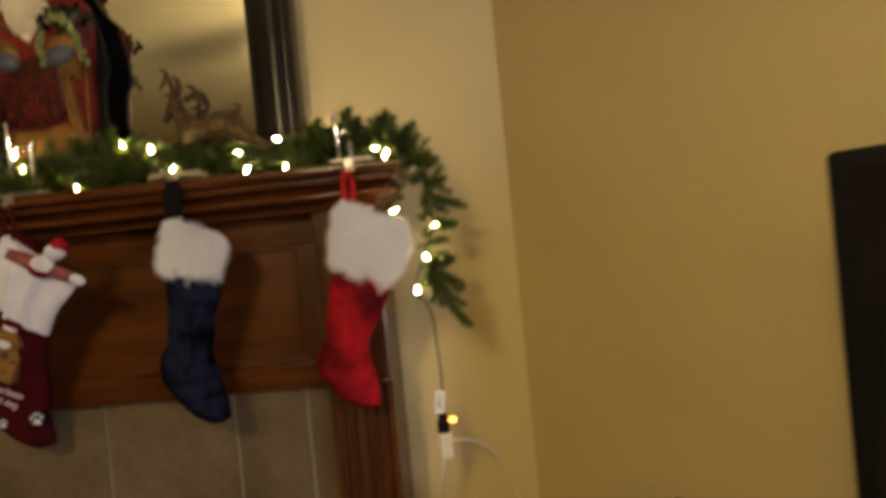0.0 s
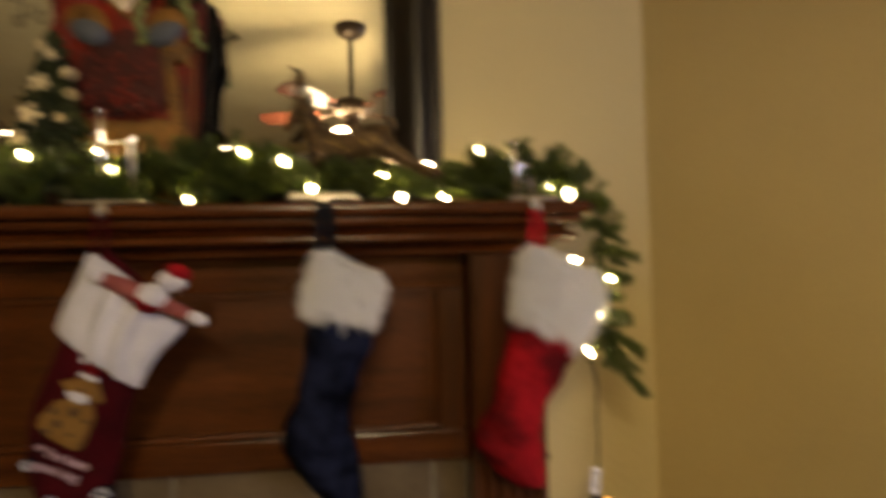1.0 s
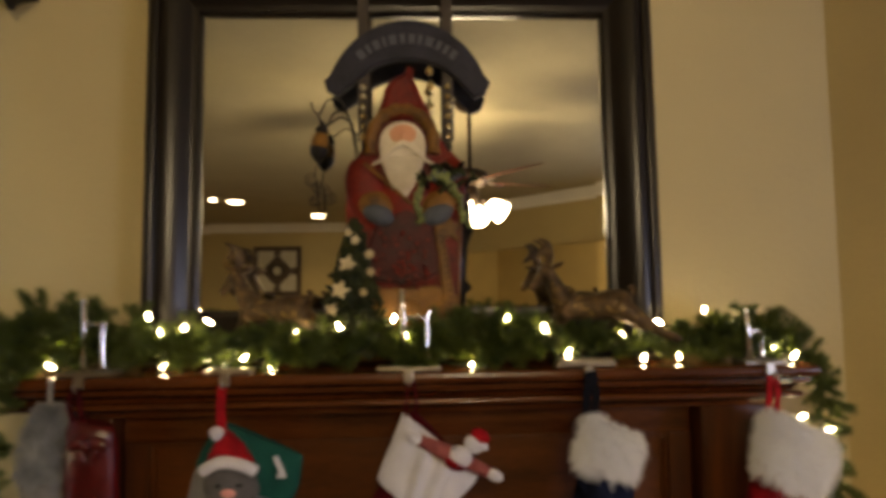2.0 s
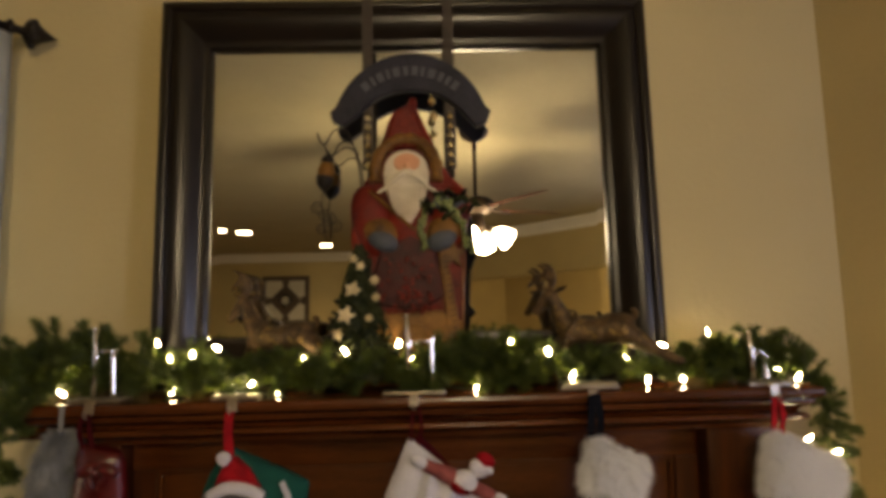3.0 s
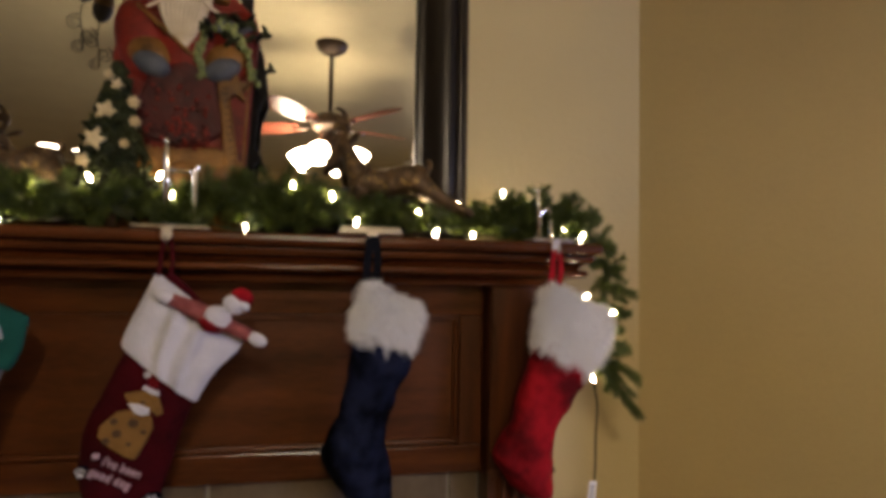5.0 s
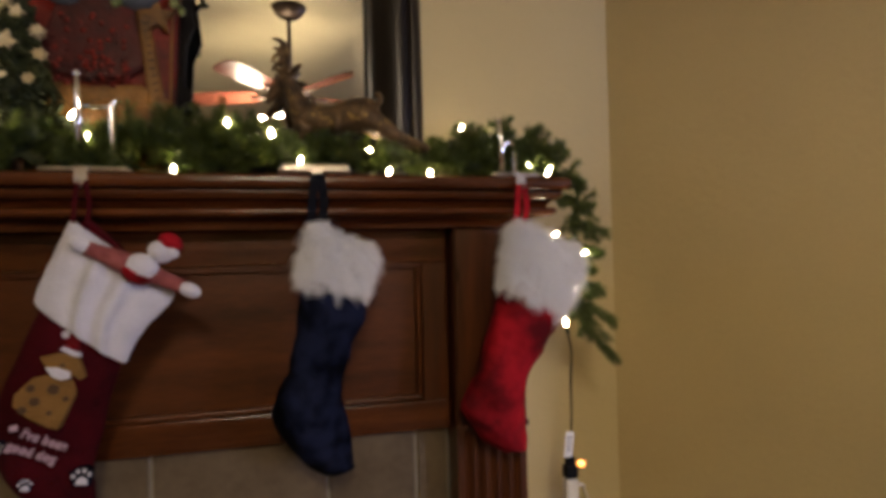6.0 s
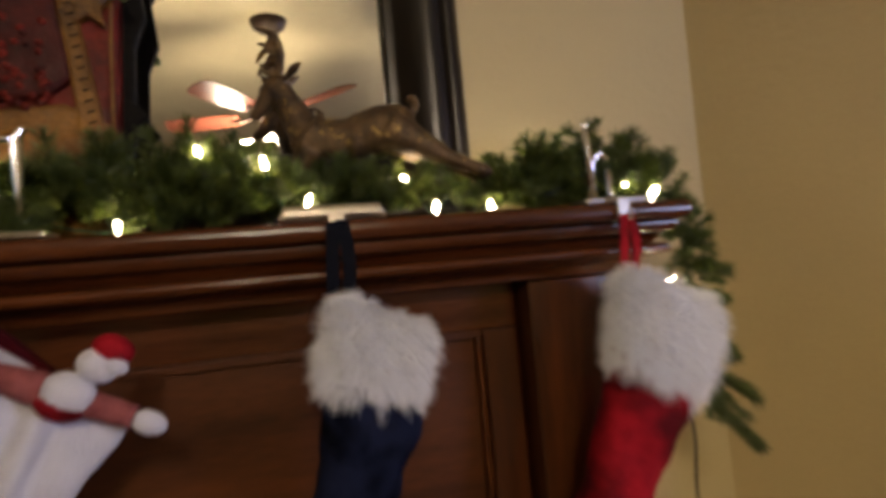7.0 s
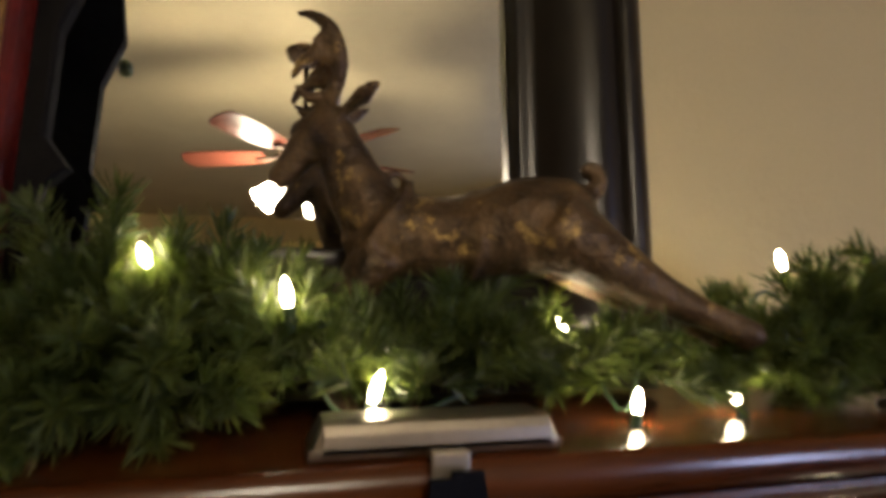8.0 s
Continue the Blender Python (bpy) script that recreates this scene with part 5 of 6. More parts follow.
part("cap", prism(bmesh.new(), dog([(4, -58), (46, -40), (48, -82), (24, -108), (8, -92)]), -0.032, -0.022, 0, 0.002), RED_PLUSH, applique)
part("cap_brim", prism(bmesh.new(), dog([(-12, -58), (0, -68), (48, -46), (50, -32), (28, -36)]), -0.035, -0.024, 0, 0.002), FLEECE, applique)
part("pompom", blob(bmesh.new(), (*dog([(6, -104)])[0][:1], -0.030, dog([(6, -104)])[0][1]), (0.006, 0.005, 0.006), seg=10), FLEECE, applique)
# red lining showing behind the cuff
part("lining", prism(bmesh.new(), [(-0.006, 1.288), (0.004, 1.298), (0.030, 1.274), (0.062, 1.240), (0.044, 1.222)], -0.012, 0.002, 0, 0.002), WINE_FELT, wine)


def stitched(text, x, y, z, size, slope):
    """Embroidered words lying on the stocking."""
    cu = bpy.data.curves.new("stitching", "FONT")
    cu.body, cu.size, cu.extrude, cu.offset = text, size, 0.003, 0.0004
    ob = new("stitching_tmp", cu)
    me = bpy.data.meshes.new_from_object(ob)
    bpy.data.objects.remove(ob)
    lay = Matrix.Translation((x, y, z)) @ Matrix.Rotation(radians(13), 4, "X") @ Matrix.Rotation(radians(slope), 4, "Y") @ Matrix.Rotation(radians(90), 4, "X")
    me.transform(lay)
    me.materials.clear()
    me.materials.append(THREAD)
    words = new("stitching", me)
    words.parent = wine
    words["label"] = "pale pink stitched words"


stitched("I've been", -0.092, 0.004, 0.977, 0.018, 27)
stitched("good dog", -0.113, 0.008, 0.960, 0.018, 27)
bm = box(bmesh.new(), (-0.108, 0.008, 0.984), (-0.098, 0.014, 0.992), 0.001)
part("stitching", bm, THREAD, wine, "pale pink stitched words")
for x, z, y, r in ((-0.019, 0.896, 0.028, 0.0085), (-0.128, 0.956, 0.020, 0.005), (-0.096, 0.893, 0.030, 0.006)):
    base = [(-1.5, -0.9), (1.4, -1.1), (1.7, 0.6), (2.0, 1.7), (0.9, 2.5), (-0.6, 2.4), (-1.9, 1.6), (-1.8, 0.4)]
    paw = part("paw_print", prism(bmesh.new(), [(x + u * r, z + v * r) for u, v in base], y - 0.001, y + 0.010, 0, 0.001), NAVY_PLUSH, wine, "white felt paw print on navy felt")
    pad = [(-1.1, -0.6), (0, -0.75), (1.0, -0.8), (0.95, 0.1), (0.2, 0.75), (-0.6, 0.4)]
    part("pad", prism(bmesh.new(), [(x + u * r, z + v * r) for u, v in pad], y - 0.004, y + 0.004, 0, 0.001), FLEECE, paw)
    for u, v in ((-1.3, 0.9), (-0.45, 1.7), (0.6, 1.75), (1.4, 1.0)):
        part("toe", prism(bmesh.new(), arc(x + u * r, z + v * r, r * 0.33, r * 0.42, 0, 360, 10)[:-1], y - 0.004, y + 0.004, 0, 0.001), FLEECE, paw)
# soft doll lying on the cuff: one mesh
bm = bmesh.new()
tube(bm, glide([(0.012, -0.046, 1.252), (0.045, -0.050, 1.238), (0.092, -0.050, 1.215), (0.140, -0.050, 1.192)], 5), [0.010, 0.011, 0.011, 0.012, 0.013, 0.014, 0.015, 0.016, 0.016, 0.016, 0.015, 0.013, 0.012, 0.012, 0.011, 0.011], 12, 0)
blob(bm, (0.006, -0.050, 1.256), (0.017, 0.012, 0.011), 1, (0, 25, 0))
blob(bm, (0.152, -0.052, 1.186), (0.017, 0.012, 0.011), 1, (0, 25, 0))
blob(bm, (0.088, -0.056, 1.222), (0.024, 0.018, 0.020), 1, (0, 20, 0), 14)
blob(bm, (0.082, -0.054, 1.214), (0.024, 0.018, 0.017), 2, (0, 20, 0), 14)
blob(bm, (0.114, -0.056, 1.244), (0.019, 0.016, 0.016), 1, (0, 30, 0), 14)
blob(bm, (0.127, -0.054, 1.257), (0.019, 0.016, 0.014), 2, (0, 30, 0), 14)
blob(bm, (0.130, -0.062, 1.242), (0.011, 0.010, 0.008), 1, (0, 30, 0), 10)
doll = tagged(link_mesh("soft_doll", bm, [PLAID, FLEECE, RED_PLUSH]), "small knitted red and white doll lying on the stocking cuff", "doll")
# grey felt stocking with cat applique
grey = thing("christmas_stocking", "grey felt stocking with teal cuff and cat applique", "stocking", G)
part("body", sleeve([(-0.320, 1.190, 0.090, -22, -0.006, 0.018), (-0.338, 1.140, 0.090, -20, -0.004, 0.022), (-0.352, 1.075, 0.086, -12, 0.006, 0.024), (-0.364, 1.005, 0.082, -6, 0.022, 0.025), (-0.385, 0.945, 0.088, -14, 0.040, 0.026),
     (-0.405, 0.900, 0.082, -20, 0.050, 0.025), (-0.400, 0.865, 0.055, -18, 0.056, 0.022), (-0.392, 0.845, 0.014, -10, 0.060, 0.008)], 28, wob=0.002, seed=12), GREY_FELT, grey)
part("cuff", sleeve([(-0.288, 1.252, 0.082, -24, -0.006, 0.012), (-0.292, 1.242, 0.087, -24, -0.008, 0.020), (-0.308, 1.205, 0.096, -23, -0.010, 0.024), (-0.322, 1.172, 0.096, -22, -0.010, 0.024), (-0.324, 1.168, 0.090, -22, -0.010, 0.018)], 14, wob=0.002, seed=13), TEAL_FELT, grey, "teal felt cuff")
bm = prism(bmesh.new(), [(-0.262, 1.222), (-0.256, 1.226), (-0.250, 1.214), (-0.243, 1.200), (-0.240, 1.186), (-0.250, 1.188), (-0.256, 1.186), (-0.252, 1.200), (-0.258, 1.212)], -0.038, -0.028, 0, 0.001)
part("fish_applique", bm, FLEECE, grey, "white felt fish on the cuff")
ribbon([(-0.361, -0.020, 1.352), (-0.362, -0.024, 1.315), (-0.358, -0.026, 1.270)], 0.017, RED_PLUSH, grey)
bm = bmesh.new()
blob(bm, (-0.338, -0.032, 1.172), (0.052, 0.022, 0.040), 0, (0, 10, 0), 18)
blob(bm, (-0.300, -0.034, 1.200), (0.012, 0.008, 0.016), 0, (0, 30, 0))
blob(bm, (-0.376, -0.034, 1.205), (0.012, 0.008, 0.016), 0, (0, -30, 0))
cat = part("cat_applique", bm, DARK_GREY_FELT, grey, "padded dark grey cat head with scarf and hat")
part("cat_muzzle", blob(bmesh.new(), (-0.338, -0.052, 1.166), (0.014, 0.006, 0.009), seg=12), PINK_FELT, cat)
bm = prism(bmesh.new(), [(-0.382, 1.212), (-0.296, 1.216), (-0.318, 1.250), (-0.345, 1.272), (-0.362, 1.262), (-0.374, 1.240)], -0.052, -0.020, 0, 0.010)
part("cat_hat", bm, RED_PLUSH, cat)
bm = tube(bmesh.new(), glide([(-0.386, -0.046, 1.205), (-0.352, -0.056, 1.222), (-0.316, -0.055, 1.217), (-0.292, -0.046, 1.202)], 5), 0.011, 10)
part("hat_brim", bm, FLEECE, cat)
part("pompom", blob(bmesh.new(), (-0.362, -0.048, 1.272), (0.013, 0.012, 0.013), seg=12, wob=0.3), FLEECE, cat)
bm = tube(bmesh.new(), glide([(-0.388, -0.036, 1.135), (-0.350, -0.050, 1.118), (-0.305, -0.046, 1.128), (-0.288, -0.036, 1.146)], 5), 0.017, 10, flat=0.8)
tube(bm, glide([(-0.355, -0.048, 1.118), (-0.366, -0.044, 1.085), (-0.368, -0.034, 1.045)], 5), 0.022, 10, flat=0.45)
part("scarf", bm, GREEN_FELT, cat)
part("button", blob(bmesh.new(), (-0.300, -0.024, 1.095), (0.006, 0.004, 0.014), 0), BLACK_PLASTIC, cat)
for s in (-1, 1):
    part("eye", blob(bmesh.new(), (-0.338 + s * 0.019, -0.0525, 1.180), (0.006, 0.004, 0.003), 0), BLACK_PLASTIC, cat)
grey.location.x = 0.008
part("red_patch", blob(bmesh.new(), (-0.352, -0.006, 1.002), (0.036, 0.014, 0.026), seg=14, wob=0.2), RED_PLUSH, grey, "red felt patch")
# red satin stocking
satin = thing("christmas_stocking", "shiny red satin stocking with a bow", "stocking", G)
part("body", sleeve([(-0.612, 1.290, 0.040, -12, -0.010, 0.014), (-0.610, 1.270, 0.046, -12, -0.012, 0.022), (-0.612, 1.190, 0.049, -6, -0.006, 0.026), (-0.610, 1.100, 0.048, -2, 0.000, 0.026), (-0.606, 1.030, 0.050, 0, 0.008, 0.026), (-0.618, 0.975, 0.064, -8, 0.016, 0.027),
     (-0.632, 0.935, 0.062, -14, 0.024, 0.026), (-0.634, 0.905, 0.040, -12, 0.030, 0.022), (-0.632, 0.890, 0.012, 0, 0.032, 0.008)], 28, wob=0.006, seed=21), RED_SATIN, satin)
two_strands(-0.640, 1.352, -0.630, 1.284, WINE_FELT, satin, 0.007)
bm = bmesh.new()
for s in (-1, 1):
    blob(bm, (-0.605 + s * 0.020, -0.040, 1.255), (0.020, 0.009, 0.012), 0, (0, s * 20, 0))
    blob(bm, (-0.605 + s * 0.012, -0.040, 1.235), (0.008, 0.005, 0.018), 0, (0, s * 25, 0))
blob(bm, (-0.605, -0.043, 1.252), (0.008, 0.008, 0.008), 0)
part("bow", bm, RED_SATIN, satin)
satin.location.x = 0.017
# white stocking at the end of the mantel, its dimness put into grey colours
white = thing("christmas_stocking", "white stocking with a fur cuff at the mantel end, its dimness coloured grey", "stocking", G)
furry([(-0.694, 1.316, 0.026, -8, -0.002, 0.016), (-0.697, 1.300, 0.034, -8, -0.004, 0.024), (-0.706, 1.255, 0.042, -6, -0.002, 0.028), (-0.712, 1.205, 0.044, -4, 0.0, 0.028), (-0.712, 1.192, 0.036, -4, 0.002, 0.022)], 8000, 0.019, 8, DIM_WHITE_FUR, white, "white faux fur cuff, its dimness coloured grey")
part("body", sleeve([(-0.712, 1.210, 0.038, 0, 0.004, 0.022), (-0.714, 1.13, 0.038, 0, 0.012, 0.026), (-0.716, 1.05, 0.038, 0, 0.02, 0.026), (-0.725, 0.99, 0.050, -8, 0.026, 0.027), (-0.734, 0.95, 0.044, -10, 0.03, 0.024), (-0.736, 0.93, 0.012, 0, 0.034, 0.008)], 22, seed=31), GREY_FELT, white)
ribbon([(-0.690, -0.012, 1.368), (-0.690, -0.014, 1.345), (-0.692, -0.010, 1.305)], 0.008, GREY_FELT, white)
white.location.x = 0.019


# ---------------- pine garland and fairy lights ----------------
def sprig(verts, faces, twigs, rnd, base, way, length, per=2700, nl=0.0185, curl=0.0):
    """A brush of needles all round a twig, closed by a tuft at its tip."""
    way = way.normalized()
    bend = Vector((rnd.gauss(0, 0.20), rnd.gauss(0, 0.20), rnd.gauss(0.05, 0.15) + curl))
    side = way.cross(Vector((rnd.gauss(0, 1), rnd.gauss(0, 1), rnd.gauss(0, 1)))).normalized()
    up = side.cross(way)
    pts = [base + way * length * u + bend * length * u * u * 0.6 for u in (0, 0.33, 0.66, 1.0)]
    twigs.append(pts)
    tuft = 16
    needles = int(length * per)
    for k in range(needles + tuft):
        u = (k + rnd.random()) / needles if k < needles else 1.0
        f = min(max(0, u) * 3, 2.999)
        i = int(f)
        p = pts[i].lerp(pts[i + 1], f - i)
        axis = (pts[i + 1] - pts[i]).normalized()
        th = k * 2.4 + rnd.uniform(-0.5, 0.5)
        rad = side * math.cos(th) + up * math.sin(th)
        ang = rnd.uniform(0.62, 1.05) if k < needles else rnd.uniform(0.05, 0.75)
        d = (axis * math.cos(ang) + rad * math.sin(ang)).normalized()
        ln = nl * rnd.uniform(0.75, 1.1) * (0.72 if k >= needles else 1.0)
        w = d.cross(Vector((rnd.gauss(0, 1), rnd.gauss(0, 1), rnd.gauss(0, 1)))).normalized() * rnd.uniform(0.00045, 0.00078)
        a, m, q = p - w, p + d * ln * 0.7, p + d * ln + axis * ln * 0.10
        b = len(verts)
        verts.extend((tuple(a), tuple(p + w), tuple(m + w), tuple(m - w), tuple(q + w * 0.35), tuple(q - w * 0.35)))
        faces.extend(((b, b + 1, b + 2, b + 3), (b + 3, b + 2, b + 4, b + 5)))


rnd = random.Random(3)
verts, faces, twigs = [], [], []
N = 760
for i in range(N):
    x = -0.83 + 1.64 * (i + rnd.random()) / N
    dense = 1.0 + 0.18 * math.sin(x * 23) + 0.14 * math.sin(x * 51 + 1)
    y = 0.078 + rnd.gauss(0, 0.022)
    z = SHELF + 0.022 + rnd.random() * 0.036
    th = rnd.uniform(-0.25, math.pi + 0.25)
    way = Vector((rnd.gauss(0, 0.8), math.cos(th) * 1.0 - 0.10, math.sin(th) * 0.75 + 0.02))
    if y > 0.09 and way.y > 0.2:
        way.y *= 0.3
    ln = rnd.uniform(0.030, 0.056) * dense
    end = Vector((x, y, z)) + way.normalized() * ln
    if end.y > 0.150 or end.y < 0.022 or end.z < SHELF + 0.012:
        ln *= 0.5
    if (0.27 < x < 0.44 and end.z > SHELF + 0.092) or (0.44 <= x < 0.60 and end.z > SHELF + 0.068):
        ln *= 0.5
    if 0.26 < x < 0.43 and end.y < 0.045:
        ln *= 0.45
    if 0.44 < x < 0.61 and y < 0.10 and z > SHELF + 0.040:
        continue
    sprig(verts, faces, twigs, rnd, Vector((x, y, z)), way, ln)
# sprays reaching out over the front edge
for i in range(95):
    x = rnd.uniform(-0.02, 0.235) if i < 62 else rnd.uniform(-0.6, -0.1)
    b = Vector((x, rnd.uniform(0.030, 0.065), SHELF + rnd.uniform(0.016, 0.050)))
    sprig(verts, faces, twigs, rnd, b, Vector((rnd.gauss(0, 0.5), -1.0, rnd.gauss(-0.10, 0.25))), rnd.uniform(0.026, 0.050))
for i in range(70):
    x = rnd.uniform(0.60, 0.79)
    b = Vector((x, rnd.uniform(0.060, 0.120), SHELF + rnd.uniform(0.010, 0.050)))
    sprig(verts, faces, twigs, rnd, b, Vector((rnd.gauss(0, 0.8), rnd.gauss(-0.1, 0.6), rnd.gauss(0.05, 0.35))), rnd.uniform(0.024, 0.042))
# bushier left end
for i in range(120):
    b = Vector((rnd.uniform(-0.83, -0.60), rnd.uniform(0.04, 0.11), SHELF + rnd.uniform(0.03, 0.10)))
    sprig(verts, faces, twigs, rnd, b, Vector((rnd.gauss(-0.1, 0.6), rnd.gauss(-0.1, 0.5), rnd.gauss(0.35, 0.5))), rnd.uniform(0.030, 0.050))
# branch tips standing out of the row, each a thick brush with one or two side shoots
for x, z, lx in ((0.704, 1.500, 0.010), (0.764, 1.480, 0.020), (0.824, 1.434, 0.040), (0.640, 1.452, -0.015), (-0.690, 1.548, -0.012), (-0.766, 1.545, -0.025), (-0.725, 1.500, -0.02),
                 (-0.564, 1.512, 0.012), (-0.820, 1.478, -0.04), (0.205, 1.488, 0.0), (0.158, 1.498, -0.02), (0.180, 1.478, 0.01), (0.240, 1.482, 0.02), (0.105, 1.490, 0.01), (0.265, 1.470, 0.0), (-0.17, 1.470, 0.03), (-0.45, 1.470, 0.02), (-0.34, 1.462, -0.02), (0.060, 1.470, 0.03)):
    b = Vector((x - lx * 1.5 + rnd.gauss(0, 0.006), 0.078, SHELF + 0.030))
    tip = Vector((x, 0.078 + rnd.gauss(0, 0.008), z - 0.013))
    for k in range(2 if z > 1.47 else 1):
        sprig(verts, faces, twigs, rnd, b, tip + Vector((0.009 * k, 0.006 * k, -0.010 * k)) - b, (tip - b).length, 2900, 0.0185)
    for k in range(5 if z > 1.47 else 2):
        q = b.lerp(tip, rnd.uniform(0.35, 0.85))
        sprig(verts, faces, twigs, rnd, q, Vector(((-1 if k % 2 else 1) * rnd.uniform(0.4, 0.9), rnd.gauss(-0.3, 0.4), 0.7)), rnd.uniform(0.016, 0.028), 2900, 0.0175)


def branch(points, n, reach, shoots, thick=0.0165):
    """A hanging branch: a bushy core and distinct shoots, given by where they leave and where they end."""
    c = glide(points, 8)
    for i in range(n):
        f = rnd.random() * (len(c) - 1)
        p = c[int(f)] + Vector((rnd.gauss(0, 0.005), rnd.gauss(0, 0.005), 0))
        sprig(verts, faces, twigs, rnd, p, Vector((rnd.gauss(0, 0.8), rnd.gauss(-0.1, 0.5), rnd.gauss(-0.25, 0.5))), rnd.uniform(0.6, 1.1) * reach, 2400, thick)
    for a, e in shoots:
        a, e = Vector(a), Vector(e)
        for k in range(2):
            sprig(verts, faces, twigs, rnd, a + Vector((rnd.gauss(0, 0.003), rnd.gauss(0, 0.003), 0)), e - a, (e - a).length, 2800, thick, curl=0.12)


branch([(0.79, 0.085, 1.405), (0.830, 0.078, 1.378), (0.856, 0.070, 1.320), (0.862, 0.066, 1.250), (0.856, 0.060, 1.180), (0.852, 0.056, 1.120)], 62, 0.032,
       [((0.830, 0.078, 1.375), (0.872, 0.074, 1.362)), ((0.850, 0.070, 1.320), (0.884, 0.066, 1.320)), ((0.858, 0.068, 1.290), (0.910, 0.064, 1.262)), ((0.858, 0.066, 1.240), (0.896, 0.060, 1.222)), ((0.856, 0.060, 1.170), (0.884, 0.054, 1.150)),
        ((0.852, 0.056, 1.130), (0.918, 0.040, 1.096)), ((0.852, 0.054, 1.120), (0.880, 0.042, 1.060)), ((0.874, 0.044, 1.070), (0.912, 0.036, 1.012)), ((0.850, 0.054, 1.120), (0.856, 0.046, 1.062)), ((0.850, 0.054, 1.140), (0.832, 0.046, 1.105))])
branch([(-0.74, 0.040, 1.405), (-0.752, -0.010, 1.390), (-0.768, -0.036, 1.330), (-0.770, -0.040, 1.250), (-0.774, -0.036, 1.150), (-0.776, -0.032, 1.050)], 100, 0.034,
       [((-0.762, -0.026, 1.350), (-0.722, -0.042, 1.325)), ((-0.768, -0.036, 1.270), (-0.728, -0.046, 1.240)), ((-0.768, -0.036, 1.290), (-0.820, -0.040, 1.270)), ((-0.770, -0.036, 1.180), (-0.736, -0.042, 1.140)), ((-0.774, -0.036, 1.120), (-0.816, -0.040, 1.080))])
garland = thing("pine_garland", "green artificial pine garland draped over the mantel shelf", "garland")
me = bpy.data.meshes.new("needles")
me.from_pydata(verts, [], faces)
me.materials.append(NEEDLE)
needles = new("needles", me)
needles.parent = garland
tagged(needles, kind="stuff")
tv_, tf_ = [], []
for pts in twigs:
    d = (pts[-1] - pts[0]).normalized()
    s1 = d.cross(Vector((0.3, 0.2, 0.93))).normalized()
    s2 = s1.cross(d)
    b = len(tv_)
    for j, p in enumerate(pts):
        r = 0.0015 - 0.0003 * j
        tv_.extend((tuple(p + s1 * r), tuple(p - s1 * r * 0.5 + s2 * r * 0.87), tuple(p - s1 * r * 0.5 - s2 * r * 0.87)))
    for j in range(3):
        for k in range(3):
            tf_.append((b + 3 * j + k, b + 3 * j + (k + 1) % 3, b + 3 * j + 3 + (k + 1) % 3, b + 3 * j + 3 + k))
me = bpy.data.meshes.new("stem")
me.from_pydata(tv_, [], tf_)
me.materials.append(TWIG)
tw = new("stem", me)
tw.parent = garland
tagged(tw, kind="stuff")

lights = thing("string_lights", "string of warm white fairy lights woven through the garland", "string lights")
bm = revolve(bmesh.new(), [(0.0020, -0.004), (0.0027, 0.0), (0.0029, 0.0035), (0.0023, 0.0075), (0.0007, 0.0120)], Matrix(), 8)
bulb0 = link_mesh("bulb", bm, BULB)
bm = revolve(bmesh.new(), [(0.0022, -0.018), (0.0032, -0.014), (0.0034, -0.004)], Matrix(), 8)
socket0 = link_mesh("socket", bm, CABLE)
RIGHT_ROW = [(-0.141, 0.040, 1.454), (-0.011, 0.048, 1.430), (0.120, 0.026, 1.379), (0.199, 0.079, 1.465), (0.273, 0.052, 1.443), (0.447, 0.092, 1.428), (0.474, 0.050, 1.380), (0.534, 0.105, 1.450),
             (0.554, 0.062, 1.380), (0.627, 0.094, 1.471), (0.686, 0.098, 1.443), (0.775, 0.030, 1.382), (0.318, 0.045, 1.394), (-0.036, 0.060, 1.466)]
LEFT_ROW = [(-0.736, 0.055, 1.400), (-0.691, 0.06, 1.422), (-0.794, 0.06, 1.381), (-0.526, 0.06, 1.478), (-0.456, 0.06, 1.454), (-0.404, 0.06, 1.468), (-0.490, 0.045, 1.382), (-0.401, 0.05, 1.391), (-0.334, 0.05, 1.394),
            (-0.269, 0.06, 1.406), (-0.272, 0.03, 1.377), (-0.230, 0.06, 1.444), (-0.507, 0.07, 1.447), (-0.790, -0.062, 1.300), (-0.784, -0.062, 1.19), (-0.705, 0.045, 1.386), (-0.366, 0.040, 1.386)]
DRAPE_ROW = [(0.860, 0.060, 1.227), (0.838, 0.050, 1.161), (0.812, 0.045, 1.092), (0.779, 0.022, 1.262), (0.752, 0.055, 1.398)]
for row in (LEFT_ROW, RIGHT_ROW, DRAPE_ROW):
    for p in row:
        bulb = new("bulb", bulb0.data)
        bulb.parent = lights
        bulb.matrix_basis = pose(*p, rnd.uniform(-70, 70), rnd.uniform(-70, 70), 0)
        sk = new("socket", socket0.data)
        sk.parent = bulb
bpy.data.objects.remove(bulb0)
bpy.data.objects.remove(socket0)
path = sorted(LEFT_ROW[:13] + RIGHT_ROW) + [(0.84, 0.06, 1.36)] + DRAPE_ROW[:3]
pts = [Vector(LEFT_ROW[14]) + Vector((0, 0.012, 0.01)), Vector(LEFT_ROW[13]) + Vector((0, 0.012, 0.01))] + [Vector(p) + Vector((rnd.gauss(0, 0.004), 0.018, max(-0.02, SHELF + 0.006 - p[2]) if p[0] < 0.8 else 0.01)) for p in path]
part("cable", tube(bmesh.new(), glide(pts, 6), 0.0016, 6), CABLE, lights)
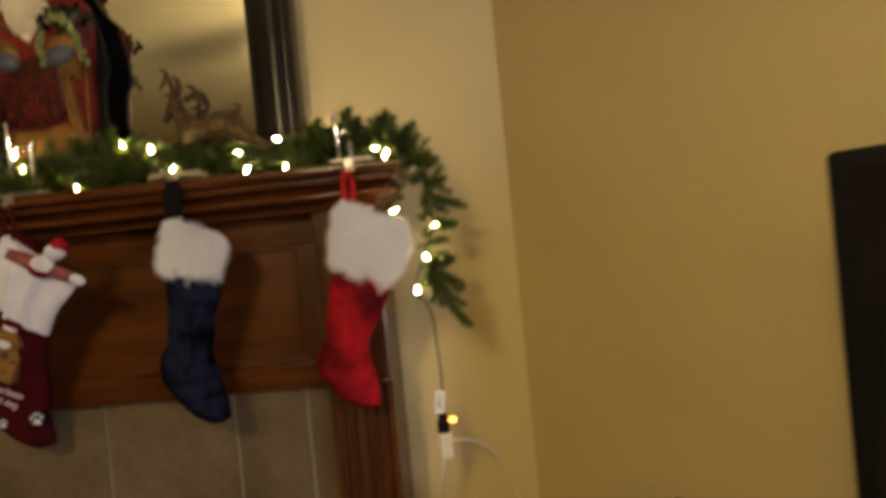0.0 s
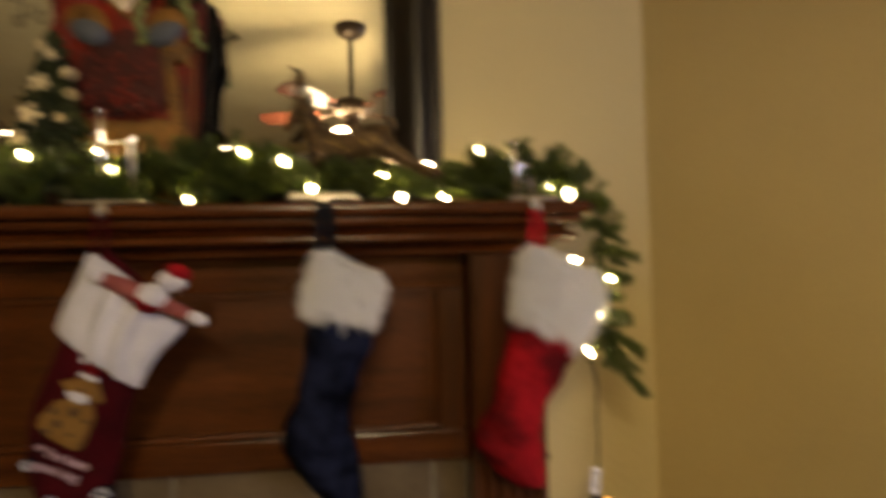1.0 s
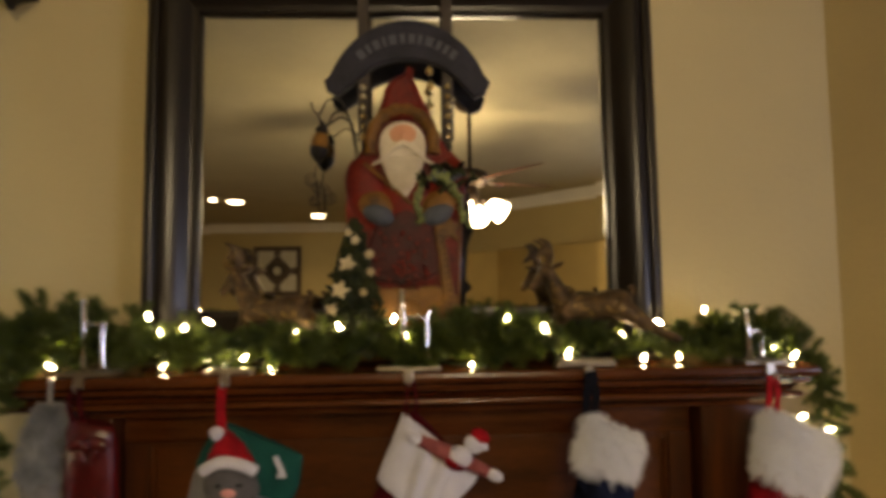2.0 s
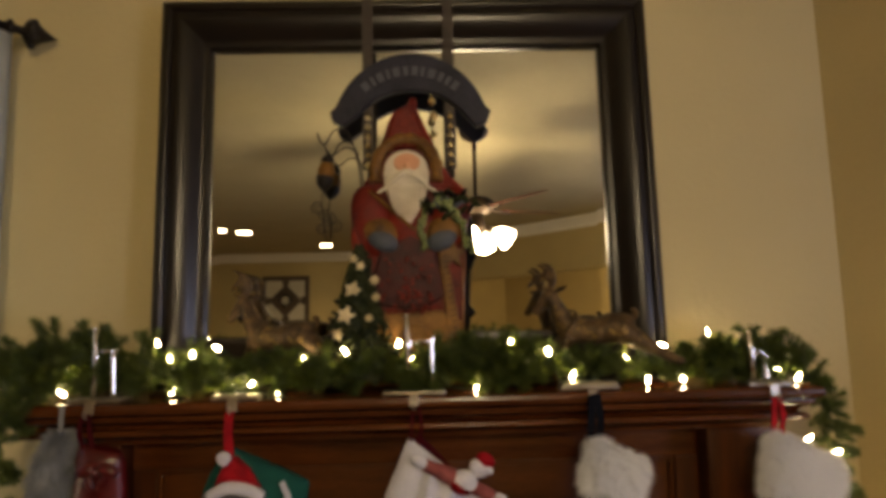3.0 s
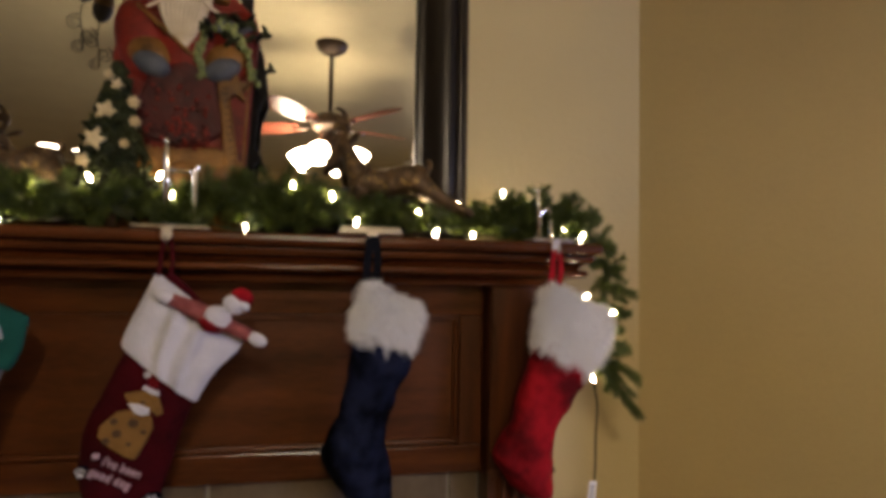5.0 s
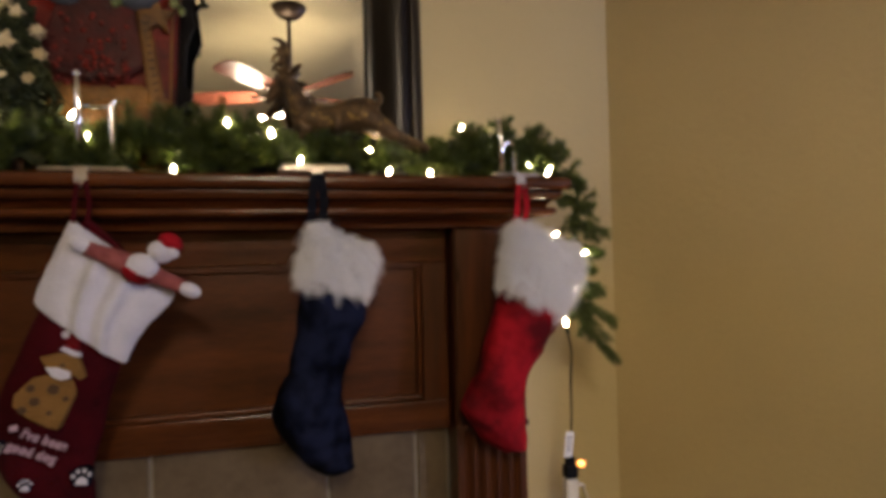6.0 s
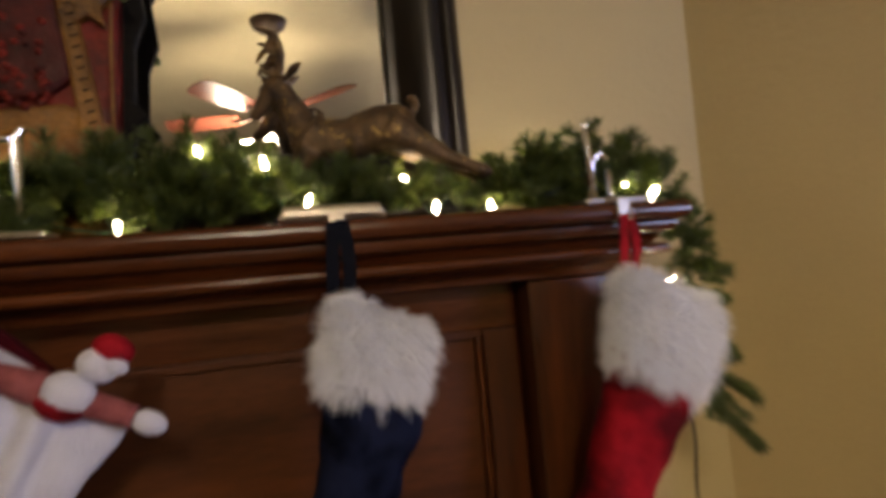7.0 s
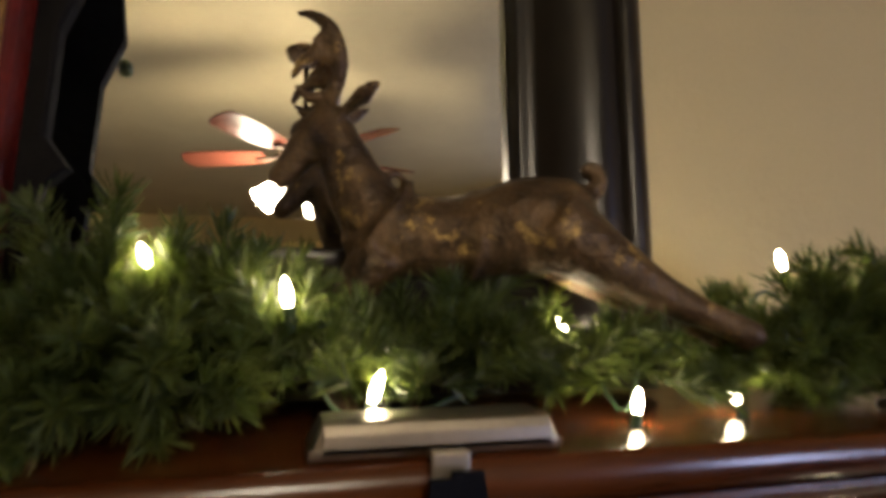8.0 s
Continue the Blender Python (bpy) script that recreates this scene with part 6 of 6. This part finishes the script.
part("lead", tube(bmesh.new(), glide([(0.815, 0.055, 1.090), (0.836, 0.075, 1.035), (0.838, 0.085, 0.97), (0.841, 0.092, 0.90), (0.836, 0.094, 0.825)], 8), 0.0021, 8), CABLE_BROWN, lights, "brown twisted lead")
bm = box(bmesh.new(), (-0.010, -0.0006, -0.026), (0.010, 0.0006, 0.024), turn=pose(0.832, 0.089, 0.848, 0, 8, 12))
tagtab = part("paper_tag", bm, PAPER, lights, "white paper warning tag")
bm = bmesh.new()
for k, z in enumerate((0.014, 0.008, 0.001, -0.006, -0.012)):
    box(bm, (-0.006, -0.0012, z - 0.0012), (0.005 - 0.002 * (k % 2), -0.0006, z + 0.0012), turn=pose(0.832, 0.089, 0.848, 0, 8, 12))
part("print", bm, DARK_GREY_FELT, tagtab)
bm = bmesh.new()
box(bm, (0.822, 0.080, 0.780), (0.848, 0.106, 0.806), 0.004)
box(bm, (0.826, 0.084, 0.805), (0.844, 0.102, 0.822), 0.003)
part("plug", bm, BLACK_PLASTIC, lights, "black plug")
part("fuse_lamp", blob(bmesh.new(), (0.856, 0.086, 0.808), (0.008, 0.006, 0.006), seg=10), NEON, lights, "orange glowing indicator")
ext = thing("extension_cord", "white extension cord running down the wall", "extension cord")
bm = box(bmesh.new(), (0.822, 0.084, 0.722), (0.850, 0.106, 0.7795), 0.006)
part("outlet_end", bm, CABLE_WHITE, ext)
part("cord", tube(bmesh.new(), glide([(0.846, 0.095, 0.760), (0.875, 0.12, 0.752), (0.915, 0.19, 0.712), (0.955, 0.235, 0.650), (0.985, 0.250, 0.575), (1.002, 0.254, 0.480), (0.99, 0.255, 0.20), (0.97, 0.25, 0.006)], 8), 0.0034, 8), CABLE_WHITE, ext)
part("cord", tube(bmesh.new(), glide([(0.830, 0.095, 0.724), (0.822, 0.11, 0.680), (0.806, 0.16, 0.600), (0.800, 0.20, 0.45), (0.80, 0.23, 0.15), (0.81, 0.24, 0.006)], 8), 0.0030, 8), CABLE_WHITE, ext)
